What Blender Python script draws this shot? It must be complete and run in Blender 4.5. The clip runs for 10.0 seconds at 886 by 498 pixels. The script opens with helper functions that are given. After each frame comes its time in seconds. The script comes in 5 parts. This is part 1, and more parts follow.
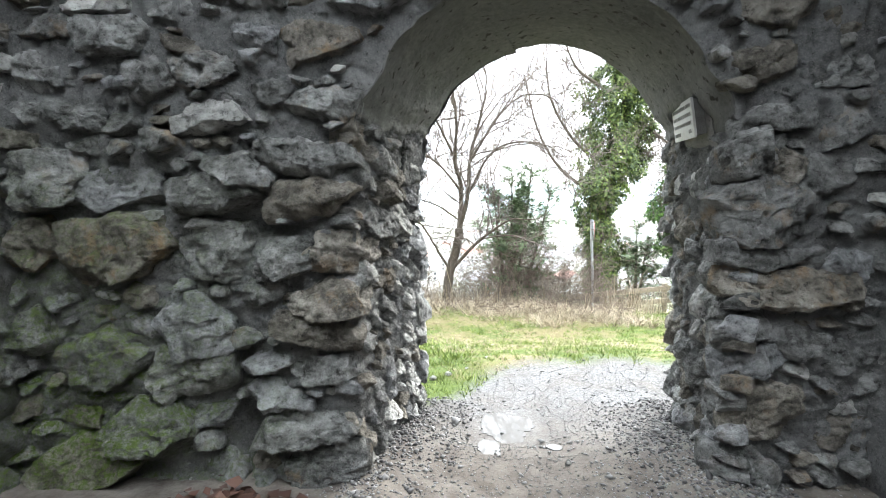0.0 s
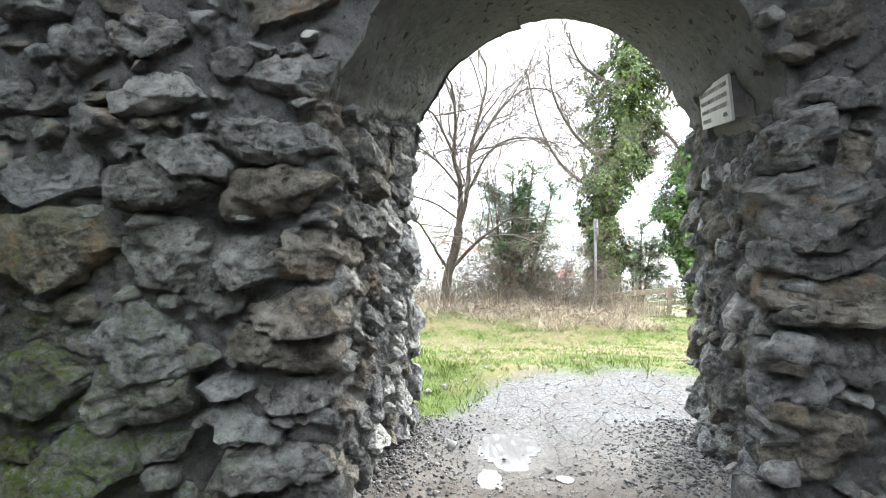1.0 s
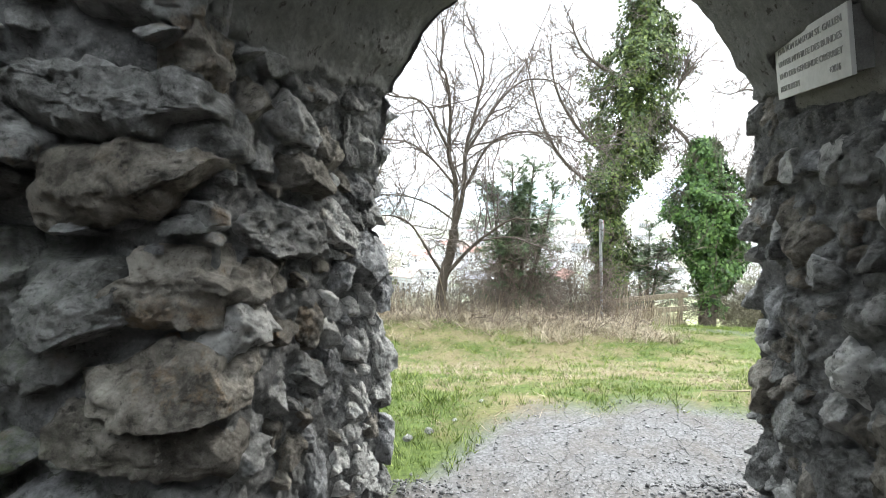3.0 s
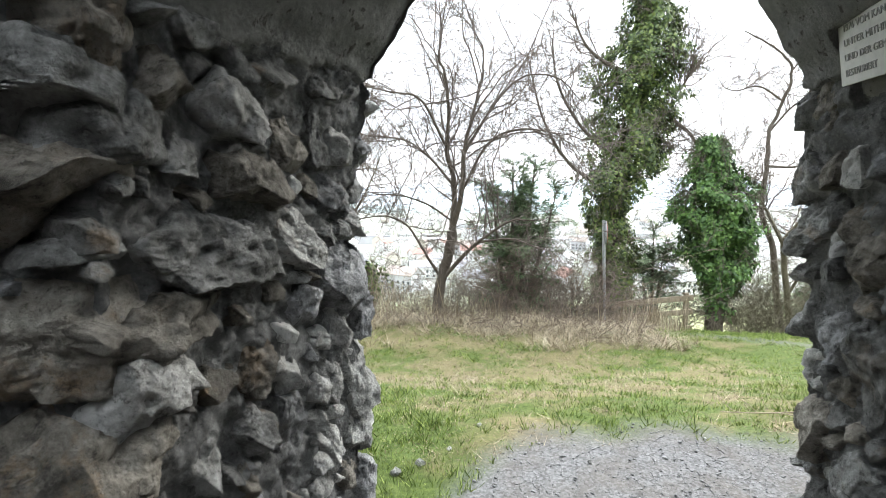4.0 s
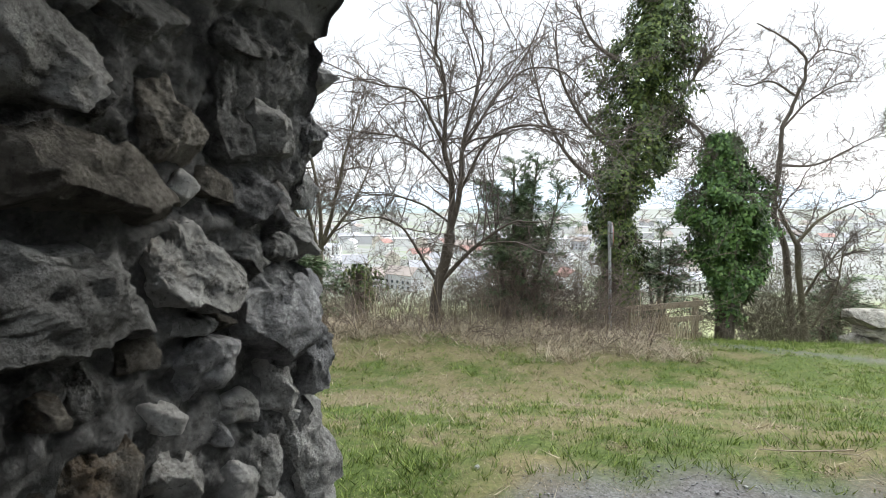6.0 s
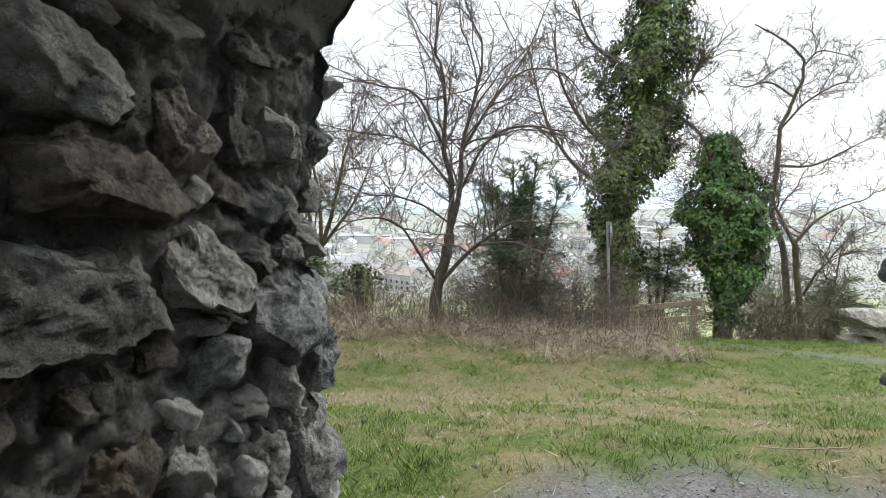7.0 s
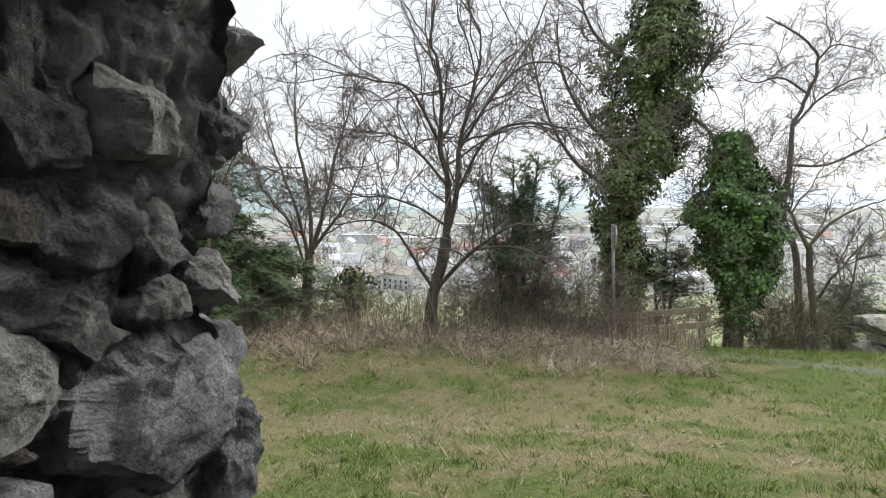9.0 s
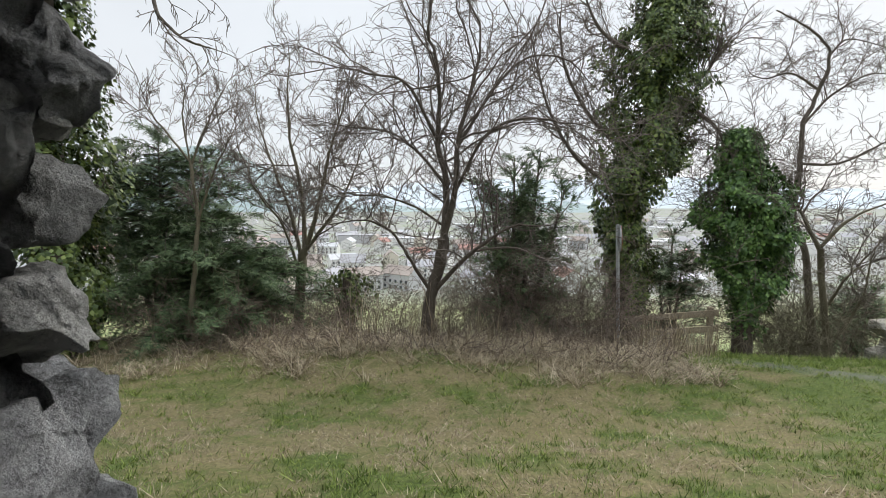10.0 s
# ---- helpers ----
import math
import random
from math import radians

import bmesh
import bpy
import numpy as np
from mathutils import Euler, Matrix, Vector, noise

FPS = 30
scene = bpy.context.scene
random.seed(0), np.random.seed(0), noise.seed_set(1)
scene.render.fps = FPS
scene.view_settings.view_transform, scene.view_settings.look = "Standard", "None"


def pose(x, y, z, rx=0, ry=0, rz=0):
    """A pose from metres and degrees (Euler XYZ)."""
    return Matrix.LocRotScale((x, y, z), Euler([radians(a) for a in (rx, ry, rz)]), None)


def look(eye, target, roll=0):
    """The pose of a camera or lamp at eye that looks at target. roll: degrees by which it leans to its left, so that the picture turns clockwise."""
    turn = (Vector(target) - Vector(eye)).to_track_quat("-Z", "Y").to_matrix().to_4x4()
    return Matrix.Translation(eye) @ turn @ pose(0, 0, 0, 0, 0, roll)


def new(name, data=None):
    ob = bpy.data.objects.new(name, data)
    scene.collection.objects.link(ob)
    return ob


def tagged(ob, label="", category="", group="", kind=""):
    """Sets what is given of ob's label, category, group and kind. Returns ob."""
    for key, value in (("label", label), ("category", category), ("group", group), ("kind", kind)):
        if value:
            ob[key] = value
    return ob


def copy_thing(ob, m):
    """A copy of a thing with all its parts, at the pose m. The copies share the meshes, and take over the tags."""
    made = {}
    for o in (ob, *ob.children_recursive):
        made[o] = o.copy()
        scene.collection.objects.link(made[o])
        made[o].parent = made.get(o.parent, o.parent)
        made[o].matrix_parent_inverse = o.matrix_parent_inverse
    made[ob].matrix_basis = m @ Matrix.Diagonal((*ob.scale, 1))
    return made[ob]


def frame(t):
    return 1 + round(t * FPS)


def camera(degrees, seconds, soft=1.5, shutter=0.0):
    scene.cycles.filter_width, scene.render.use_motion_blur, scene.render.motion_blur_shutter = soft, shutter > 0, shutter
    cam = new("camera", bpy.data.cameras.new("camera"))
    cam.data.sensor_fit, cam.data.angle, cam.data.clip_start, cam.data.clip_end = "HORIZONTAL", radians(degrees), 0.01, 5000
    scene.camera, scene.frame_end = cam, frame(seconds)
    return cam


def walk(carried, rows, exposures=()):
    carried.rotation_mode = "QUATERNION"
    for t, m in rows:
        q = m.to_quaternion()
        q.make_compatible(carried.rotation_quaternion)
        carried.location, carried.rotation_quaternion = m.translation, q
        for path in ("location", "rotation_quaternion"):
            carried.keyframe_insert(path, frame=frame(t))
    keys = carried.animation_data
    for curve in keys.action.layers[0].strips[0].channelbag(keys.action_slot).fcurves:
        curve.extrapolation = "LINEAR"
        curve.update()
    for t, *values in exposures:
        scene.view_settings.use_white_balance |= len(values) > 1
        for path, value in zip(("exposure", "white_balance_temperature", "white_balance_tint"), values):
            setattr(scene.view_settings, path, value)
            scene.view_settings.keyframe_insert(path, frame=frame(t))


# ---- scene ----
cam = camera(84.0, 10.0, 0.85)
PATH = [
    (0, (0.129, 0.025, 1.547), (0.066, 2.016, 1.367), -0.2),
    (0.5, (0.11, 0.229, 1.515), (0.049, 2.219, 1.333), -0.1),
    (1, (0.146, 0.415, 1.526), (0.084, 2.406, 1.343), -0.1),
    (1.5, (0.165, 0.593, 1.536), (0.105, 2.584, 1.352), -0.1),
    (2, (0.222, 0.776, 1.526), (0.163, 2.766, 1.343), -0.2),
    (2.5, (0.244, 0.989, 1.537), (0.183, 2.98, 1.354), -0.2),
    (3, (0.228, 1.213, 1.527), (0.168, 3.204, 1.343), -0.2),
    (3.2, (0.237, 1.308, 1.535), (0.187, 3.299, 1.352), -0.2),
    (4.3, (0.258, 1.687, 1.565), (0.197, 3.677, 1.372), -0.1),
    (4.5, (0.262, 1.773, 1.553), (0.202, 3.763, 1.363), -0.1),
    (5, (0.292, 1.987, 1.57), (0.233, 3.977, 1.379), -0.1),
    (5.5, (0.294, 2.129, 1.574), (0.235, 4.119, 1.382), -0.1),
    (7, (0.285, 2.071, 1.59), (0.23, 4.061, 1.397), -0.1),
    (7.5, (0.288, 2.107, 1.581), (0.234, 4.096, 1.386), -0.1),
    (8, (0.332, 2.308, 1.62), (0.278, 4.298, 1.424), -0.1),
    (8.5, (0.342, 2.325, 1.61), (0.289, 4.315, 1.414), -0.1),
    (9, (0.321, 2.592, 1.629), (0.27, 4.582, 1.433), -0.1),
    (9.5, (0.331, 2.836, 1.641), (0.28, 4.826, 1.444), 0.0),
    (10, (0.355, 2.948, 1.614), (0.303, 4.938, 1.418), -0.0),
]
SKY, SUN, CHAMBER = 0.95, 1.8, 4.3
EXPOSURES = [(0, 2.33, 6320, 8.0), (1.0, 2.2, 6320, 8.0), (2.5, 1.84, 6340, 8.0), (3.0, 1.72, 6350, 8.0), (4.5, 1.27, 6370, 8.5), (5.5, 0.82, 6390, 9.0), (7.5, 0.62, 6430, 9.5), (9, 0.4, 6500, 10.0),
             (10, 0.18, 6520, 10.0)]
walk(cam, [(t, look(eye, target, roll)) for t, eye, target, roll in PATH], EXPOSURES)

# ---- world, sun ----
world = bpy.data.worlds.new("overcast_sky")
scene.world = world
world.use_nodes = True
wn, wl = world.node_tree.nodes, world.node_tree.links
sky = wn.new("ShaderNodeTexSky")
sky.sky_type, sky.sun_disc = "NISHITA", False
sky.sun_elevation, sky.sun_rotation = radians(34), radians(39)
sky_dim = wn.new("ShaderNodeVectorMath")
sky_dim.operation = "SCALE"
sky_dim.inputs["Scale"].default_value = 0.1
wl.new(sky.outputs[0], sky_dim.inputs[0])
wcoord, wsep, wramp = wn.new("ShaderNodeTexCoord"), wn.new("ShaderNodeSeparateXYZ"), wn.new("ShaderNodeValToRGB")
wl.new(wcoord.outputs["Generated"], wsep.inputs[0])
wl.new(wsep.outputs["Z"], wramp.inputs[0])
wramp.color_ramp.elements[0].position, wramp.color_ramp.elements[0].color = 0.0, (0.86, 0.89, 0.925, 1)
wramp.color_ramp.elements[1].position, wramp.color_ramp.elements[1].color = 1.0, (2.35, 2.44, 2.54, 1)
low = wramp.color_ramp.elements.new(0.35)
low.color = (0.83, 0.87, 0.91, 1)
cloud = wn.new("ShaderNodeTexNoise")
cloud.inputs["Scale"].default_value, cloud.inputs["Detail"].default_value = 2.2, 5
wl.new(wcoord.outputs["Generated"], cloud.inputs["Vector"])
cl_map = wn.new("ShaderNodeMapRange")
cl_map.inputs[1].default_value, cl_map.inputs[2].default_value, cl_map.inputs[3].default_value, cl_map.inputs[4].default_value = 0.3, 0.7, 0.93, 1.06
wl.new(cloud.outputs["Fac"], cl_map.inputs[0])
cl_mul = wn.new("ShaderNodeVectorMath")
cl_mul.operation = "SCALE"
wl.new(wramp.outputs[0], cl_mul.inputs[0])
wl.new(cl_map.outputs[0], cl_mul.inputs["Scale"])
wmix = wn.new("ShaderNodeMix")
wmix.data_type = "RGBA"
wmix.inputs[0].default_value = 0.1
wl.new(cl_mul.outputs[0], wmix.inputs[6])
wl.new(sky_dim.outputs[0], wmix.inputs[7])
wl.new(wmix.outputs[2], wn["Background"].inputs[0])
wn["Background"].inputs[1].default_value = SKY
sun = new("sun", bpy.data.lights.new("sun", "SUN"))
sun.data.energy, sun.data.angle, sun.data.color = SUN, radians(24), (1.0, 0.96, 0.9)
sun.matrix_world = look((6.5, 8, 7), (0, 0, 0))


# ---- building helpers ----
def hashed(i, j, k):
    n = (i * 374761393 + j * 668265263 + k * 2147483647) & 0xFFFFFFFF
    n = ((n ^ (n >> 13)) * 1274126177) & 0xFFFFFFFF
    return ((n ^ (n >> 16)) & 0xFFFF) / 65535.0


def vnoise(p):
    """Smooth value noise, 0 to 1, at an array of points."""
    p = np.asarray(p, float)
    f = np.floor(p)
    i = f.astype(np.int64)
    u = p - f
    u = u * u * (3 - 2 * u)
    out = 0
    for a in (0, 1):
        for b in (0, 1):
            for c in (0, 1):
                w = (u[:, 0] if a else 1 - u[:, 0]) * (u[:, 1] if b else 1 - u[:, 1]) * (u[:, 2] if c else 1 - u[:, 2])
                out = out + w * hashed(i[:, 0] + a, i[:, 1] + b, i[:, 2] + c)
    return out


def fbm(p, octaves=4, seed=0.0):
    total, amp = 0, 0.5
    q = np.asarray(p, float) + seed
    for _ in range(octaves):
        total = total + amp * (vnoise(q) - 0.5)
        q, amp = q * 2.03 + 7.3, amp * 0.5
    return total


def fast_mesh(name, verts, faces, material, smooth=False):
    """A mesh from arrays of points and of faces that all have as many corners."""
    verts, faces = np.asarray(verts, np.float32), np.asarray(faces, np.int32)
    me = bpy.data.meshes.new(name)
    n, k = faces.shape
    me.vertices.add(len(verts))
    me.vertices.foreach_set("co", verts.ravel())
    me.loops.add(n * k)
    me.loops.foreach_set("vertex_index", faces.ravel())
    me.polygons.add(n)
    me.polygons.foreach_set("loop_start", np.arange(0, n * k, k, dtype=np.int32))
    me.polygons.foreach_set("loop_total", np.full(n, k, dtype=np.int32))
    me.update(calc_edges=True)
    me.validate()
    me.materials.append(material)
    if smooth:
        me.polygons.foreach_set("use_smooth", np.ones(len(me.polygons), dtype=bool))
    return me


def part(name, data, parent=None, label="", m=None, kind=""):
    """Links a mesh as one object under a thing or part."""
    ob = new(name, data)
    if parent is not None:
        ob.parent = parent
    if m is not None:
        ob.matrix_basis = m
    return tagged(ob, label=label, kind=kind)


def thing(name, label, category, m=None, group="", kind=""):
    ob = new(name)
    ob.empty_display_size = 0.1
    if m is not None:
        ob.matrix_basis = m
    return tagged(ob, label, category, group, kind)


def bm_mesh(name, bm, material, sharp=None):
    me = bpy.data.meshes.new(name)
    bm.to_mesh(me)
    bm.free()
    me.materials.append(material)
    if sharp is not None:
        me.polygons.foreach_set("use_smooth", np.ones(len(me.polygons), dtype=bool))
        me.set_sharp_from_angle(angle=radians(sharp))
    return me


def box_bm(sx, sy, sz, bevel=0.0, at=(0, 0, 0), bm=None):
    out = bm or bmesh.new()
    made = bmesh.ops.create_cube(out, size=1.0, matrix=Matrix.Translation(at) @ Matrix.Diagonal((sx, sy, sz, 1)))
    if bevel:
        edges = list({e for v in made["verts"] for e in v.link_edges})
        bmesh.ops.bevel(out, geom=edges, offset=bevel, segments=2, affect="EDGES", profile=0.6)
    return out


def tubes(lines):
    """Points and quads of tapered tubes. lines: (points, radii, sides)."""
    vs, fs, base = [], [], 0
    for pts, rad, sides in lines:
        pts, rad = np.asarray(pts, float), np.asarray(rad, float)
        n = len(pts)
        d = np.gradient(pts, axis=0)
        d /= np.linalg.norm(d, axis=1, keepdims=True) + 1e-9
        ref = np.array([0.31, 0.87, 0.12]) if abs(d[0, 1]) < 0.8 else np.array([1.0, 0.1, 0.2])
        a = np.cross(d, ref)
        if sides > 4:
            for i in range(1, n):
                a[i] = a[i - 1] - d[i] * (a[i - 1] @ d[i])
                a[i] /= np.linalg.norm(a[i]) + 1e-9
        a /= np.linalg.norm(a, axis=1, keepdims=True) + 1e-9
        b = np.cross(d, a)
        ang = np.arange(sides) * 2 * np.pi / sides
        ring = a[:, None, :] * np.cos(ang)[None, :, None] + b[:, None, :] * np.sin(ang)[None, :, None]
        vs.append((pts[:, None, :] + ring * rad[:, None, None]).reshape(-1, 3))
        i, j = np.meshgrid(np.arange(n - 1), np.arange(sides), indexing="ij")
        i, j = i.ravel(), j.ravel()
        k = (j + 1) % sides
        fs.append(np.stack([base + i * sides + j, base + i * sides + k, base + (i + 1) * sides + k, base + (i + 1) * sides + j], 1))
        base += n * sides
    return np.concatenate(vs), np.concatenate(fs)


GROUND_Y = [-8, 2.1, 2.9, 3.4, 4.92, 5.64, 6.61, 7.42, 8.38, 9.35, 10.5, 11.3, 12.9, 16.1, 32, 80, 145, 242, 6000]
GROUND_Z = [0.16, 0.16, 0.1, 0, 0, -0.11, -0.34, -0.56, -0.73, -0.78, -0.78, -0.88, -1.25, -2.4, -10, -30, -40, -45, -45]


def ground_z(x, y):
    """The height of the ground."""
    x, y = np.asarray(x, float), np.asarray(y, float)
    s = np.clip((y - 9.67) / 2.4, 0, 1)
    pool = np.exp(-((x - 0.42) / 0.36) ** 4 - ((y - 3.3) / 0.36) ** 4)
    z = np.interp(y, GROUND_Y, GROUND_Z) + 0.2 * np.exp(-((x + 1.3) / 2.5) ** 2 - ((y - 9.9) / 1.2) ** 2)
    return z * (1 - pool) - 0.06 * np.clip(x - 2, 0, 9) * s * s * (3 - 2 * s)


def gravel_share(x, y):
    """1 on the gravel of the yard and the footpath, 0 on the turf."""
    x, y = np.asarray(x, float), np.asarray(y, float)
    p = np.stack([x * 1.7, y * 1.7, np.zeros_like(x)], -1).reshape(-1, 3)
    n = fbm(p, 4, 3.0).reshape(x.shape) * 1.1
    edge = np.where(x < 0.8, 3.75 + (x + 0.1) * 1.22, 4.85)
    yard = np.clip((edge + n * 0.55 - y) / 0.4 + 0.5, 0, 1)
    yard = np.where(y < 3.55, 1.0, yard)
    line = 10.25 - 0.42 * (x - 4.4) * (x > 3.4)
    track = np.clip(1.15 - np.abs(y - line + n * 0.3) / 0.24, 0, 1) * np.clip((x - 4.0) / 0.8, 0, 1) * np.clip((10.8 - x) / 2, 0, 1)
    return np.maximum(yard, track * 0.6)


def dead_share(x, y):
    p = np.stack([x * 1.5, y * 2.2, 0 * x], 1)
    n = fbm(p, 5, 17.0) * 2.4 + fbm(p * 5, 3, 27.0) * 1.6
    return np.clip(0.56 + n + 0.2 * np.clip((y - 7.0) / 3, -1, 1) + 0.2 * np.exp(-((y - 6.8) / 1.3) ** 2) - 0.2 * np.clip((5.6 - y) / 0.8, 0, 1) - 0.5 * np.clip((x - 2.4) / 2.2, 0, 1), 0.05, 0.97)


# ---- materials ----
class Nodes:
    """A small builder of node materials."""

    def __init__(self, name, rough=0.9, metal=0.0, spec=0.3):
        self.mat = bpy.data.materials.new(name)
        self.mat.use_nodes = True
        self.n, self.l = self.mat.node_tree.nodes, self.mat.node_tree.links
        self.b = self.n["Principled BSDF"]
        self.b.inputs["Roughness"].default_value, self.b.inputs["Metallic"].default_value = rough, metal
        self.b.inputs["Specular IOR Level"].default_value = spec
        self.pos = self.n.new("ShaderNodeNewGeometry").outputs["Position"]
        self.h = None

    def shift(self, amount):
        """Moves the pattern of each object by its own random step."""
        info = self.n.new("ShaderNodeObjectInfo")
        add = self.n.new("ShaderNodeVectorMath")
        add.operation = "MULTIPLY_ADD"
        add.inputs[1].default_value = (amount, amount * 0.7, amount * 1.3)
        self.l.new(info.outputs["Random"], add.inputs[0])
        self.l.new(self.pos, add.inputs[2])
        self.pos = add.outputs[0]
        return info.outputs["Random"]

    def stretch(self, x, y, z):
        m = self.n.new("ShaderNodeVectorMath")
        m.operation = "MULTIPLY"
        m.inputs[1].default_value = (x, y, z)
        self.l.new(self.pos, m.inputs[0])
        return m.outputs[0]

    def noise(self, scale, detail=4, rough=0.55, vec=None):
        t = self.n.new("ShaderNodeTexNoise")
        t.inputs["Scale"].default_value, t.inputs["Detail"].default_value, t.inputs["Roughness"].default_value = scale, detail, rough
        self.l.new(vec or self.pos, t.inputs["Vector"])
        return t.outputs["Fac"]

    def cells(self, scale, feature="F1", vec=None, out="Distance"):
        t = self.n.new("ShaderNodeTexVoronoi")
        t.feature = feature
        t.inputs["Scale"].default_value = scale
        self.l.new(vec or self.pos, t.inputs["Vector"])
        return t.outputs[out]

    def ramp(self, fac, *stops):
        r = self.n.new("ShaderNodeValToRGB")
        e = r.color_ramp.elements
        while len(e) < len(stops):
            e.new(0.5)
        for el, (p, c) in zip(e, stops):
            el.position = p
            el.color = (*c, 1) if len(c) == 3 else c
        self.l.new(fac, r.inputs[0])
        return r.outputs[0]

    def span(self, fac, a, b, c=0.0, d=1.0):
        m = self.n.new("ShaderNodeMapRange")
        for i, v in enumerate((a, b, c, d)):
            m.inputs[i + 1].default_value = v
        self.l.new(fac, m.inputs[0])
        return m.outputs[0]

    def math(self, op, a, b):
        m = self.n.new("ShaderNodeMath")
        m.operation = op
        for i, v in enumerate((a, b)):
            if isinstance(v, (int, float)):
                m.inputs[i].default_value = v
            else:
                self.l.new(v, m.inputs[i])
        return m.outputs[0]

    def mix(self, fac, a, b, blend="MIX"):
        m = self.n.new("ShaderNodeMix")
        m.data_type, m.blend_type = "RGBA", blend
        for i, v in ((0, fac), (6, a), (7, b)):
            if isinstance(v, (int, float)):
                m.inputs[i].default_value = v
            elif isinstance(v, tuple):
                m.inputs[i].default_value = (*v, 1)
            else:
                self.l.new(v, m.inputs[i])
        return m.outputs[2]

    def color(self, c):
        if isinstance(c, tuple):
            self.b.inputs["Base Color"].default_value = (*c, 1)
        else:
            self.l.new(c, self.b.inputs["Base Color"])
        return self

    def bump(self, height, strength, distance):
        b = self.n.new("ShaderNodeBump")
        b.inputs["Strength"].default_value, b.inputs["Distance"].default_value = strength, distance
        self.l.new(height, b.inputs["Height"])
        if self.h is not None:
            self.l.new(self.h, b.inputs["Normal"])
        self.h = b.outputs[0]
        self.l.new(self.h, self.b.inputs["Normal"])
        return self

    def axis(self, name):
        s = self.n.new("ShaderNodeSeparateXYZ")
        self.l.new(self.n["Geometry"].outputs["Position"], s.inputs[0])
        return s.outputs[name]

    def island(self):
        return self.n["Geometry"].outputs["Random Per Island"]

    def attribute(self, name):
        a = self.n.new("ShaderNodeAttribute")
        a.attribute_name = name
        return a.outputs["Fac"]


def upward(k):
    """1 where a face looks up, 0 where it looks down."""
    sep = k.n.new("ShaderNodeSeparateXYZ")
    k.l.new(k.n["Geometry"].outputs["Normal"], sep.inputs[0])
    return k.span(sep.outputs["Z"], -0.1, 0.75)


def moss_mask(k):
    """Patches of moss, thickest on the damp lower stones at the west end of the inner wall."""
    big = k.noise(2.4, 4, 0.6)
    west = k.span(k.axis("X"), -0.5, -1.6)
    damp = k.span(k.axis("Z"), 2.1, 0.5)
    m = k.math("MULTIPLY", k.math("MULTIPLY", west, damp), k.span(big, 0.35, 0.5))
    m = k.math("MULTIPLY", m, k.math("ADD", 0.45, upward(k)))
    return k.math("MULTIPLY", m, k.span(k.noise(34, 5, 0.7), 0.38, 0.6))


def stone_material(name, dark, mid, pale, ochre=0.25):
    k = Nodes(name, 0.87, spec=0.25)
    rnd = k.shift(9.0)
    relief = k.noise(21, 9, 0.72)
    # Stone tone mixed with relief: hollows darker, ridges paler, as shading would make them.
    tone = k.mix(0.45, k.noise(6.5, 7, 0.62), relief)
    c = k.ramp(tone, (0.40, dark), (0.5, mid), (0.61, pale))
    each = k.span(rnd, 0, 1, 0.72, 1.3)
    vary = k.n.new("ShaderNodeVectorMath")
    vary.operation = "SCALE"
    k.l.new(c, vary.inputs[0])
    k.l.new(each, vary.inputs["Scale"])
    rust = k.math("MULTIPLY", k.span(k.noise(8, 6, 0.65), 0.54, 0.68), k.math("MULTIPLY", k.span(k.math("FRACT", k.math("MULTIPLY", rnd, 7.31), 0), 0.5, 0.9), ochre * 2.4))
    c = k.mix(rust, vary.outputs[0], (0.27, 0.19, 0.115))
    lichen = k.math("MULTIPLY", k.span(k.noise(46, 4, 0.6), 0.58, 0.66), k.span(k.noise(4.5, 3, 0.6), 0.48, 0.6))
    c = k.mix(k.math("MULTIPLY", lichen, 0.45), c, pale)
    # Pits blackened in the colour for the occlusion that bump leaves out.
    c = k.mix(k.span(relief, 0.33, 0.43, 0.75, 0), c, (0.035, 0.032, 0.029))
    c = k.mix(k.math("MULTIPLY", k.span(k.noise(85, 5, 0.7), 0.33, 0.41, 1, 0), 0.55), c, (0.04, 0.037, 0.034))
    c = k.mix(moss_mask(k), c, (0.10, 0.145, 0.03))
    k.color(c)
    k.bump(k.noise(9, 5, 0.6), 0.8, 0.05)
    k.bump(relief, 1.0, 0.06)
    k.bump(k.noise(70, 5, 0.7), 0.8, 0.01)
    return k.mat


def mortar_material(name, a, b):
    k = Nodes(name, 0.95, spec=0.15)
    rough = k.noise(44, 8, 0.78)
    c = k.ramp(k.mix(0.5, k.noise(4.5, 5, 0.6), rough), (0.36, a), (0.62, b))
    # Low spots turn near black in the colour, painting shade into small hollows.
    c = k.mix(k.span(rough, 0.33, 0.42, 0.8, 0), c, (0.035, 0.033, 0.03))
    grit = k.span(k.cells(80), 0.2, 0.42, 1, 0)
    c = k.mix(k.math("MULTIPLY", grit, 0.3), c, (0.34, 0.33, 0.315))
    c = k.mix(moss_mask(k), c, (0.10, 0.145, 0.032))
    k.color(c)
    k.bump(k.noise(19, 8, 0.72), 1.0, 0.06)
    k.bump(k.cells(80), -0.5, 0.008)
    k.bump(k.noise(120, 6, 0.78), 1.0, 0.01)
    return k.mat


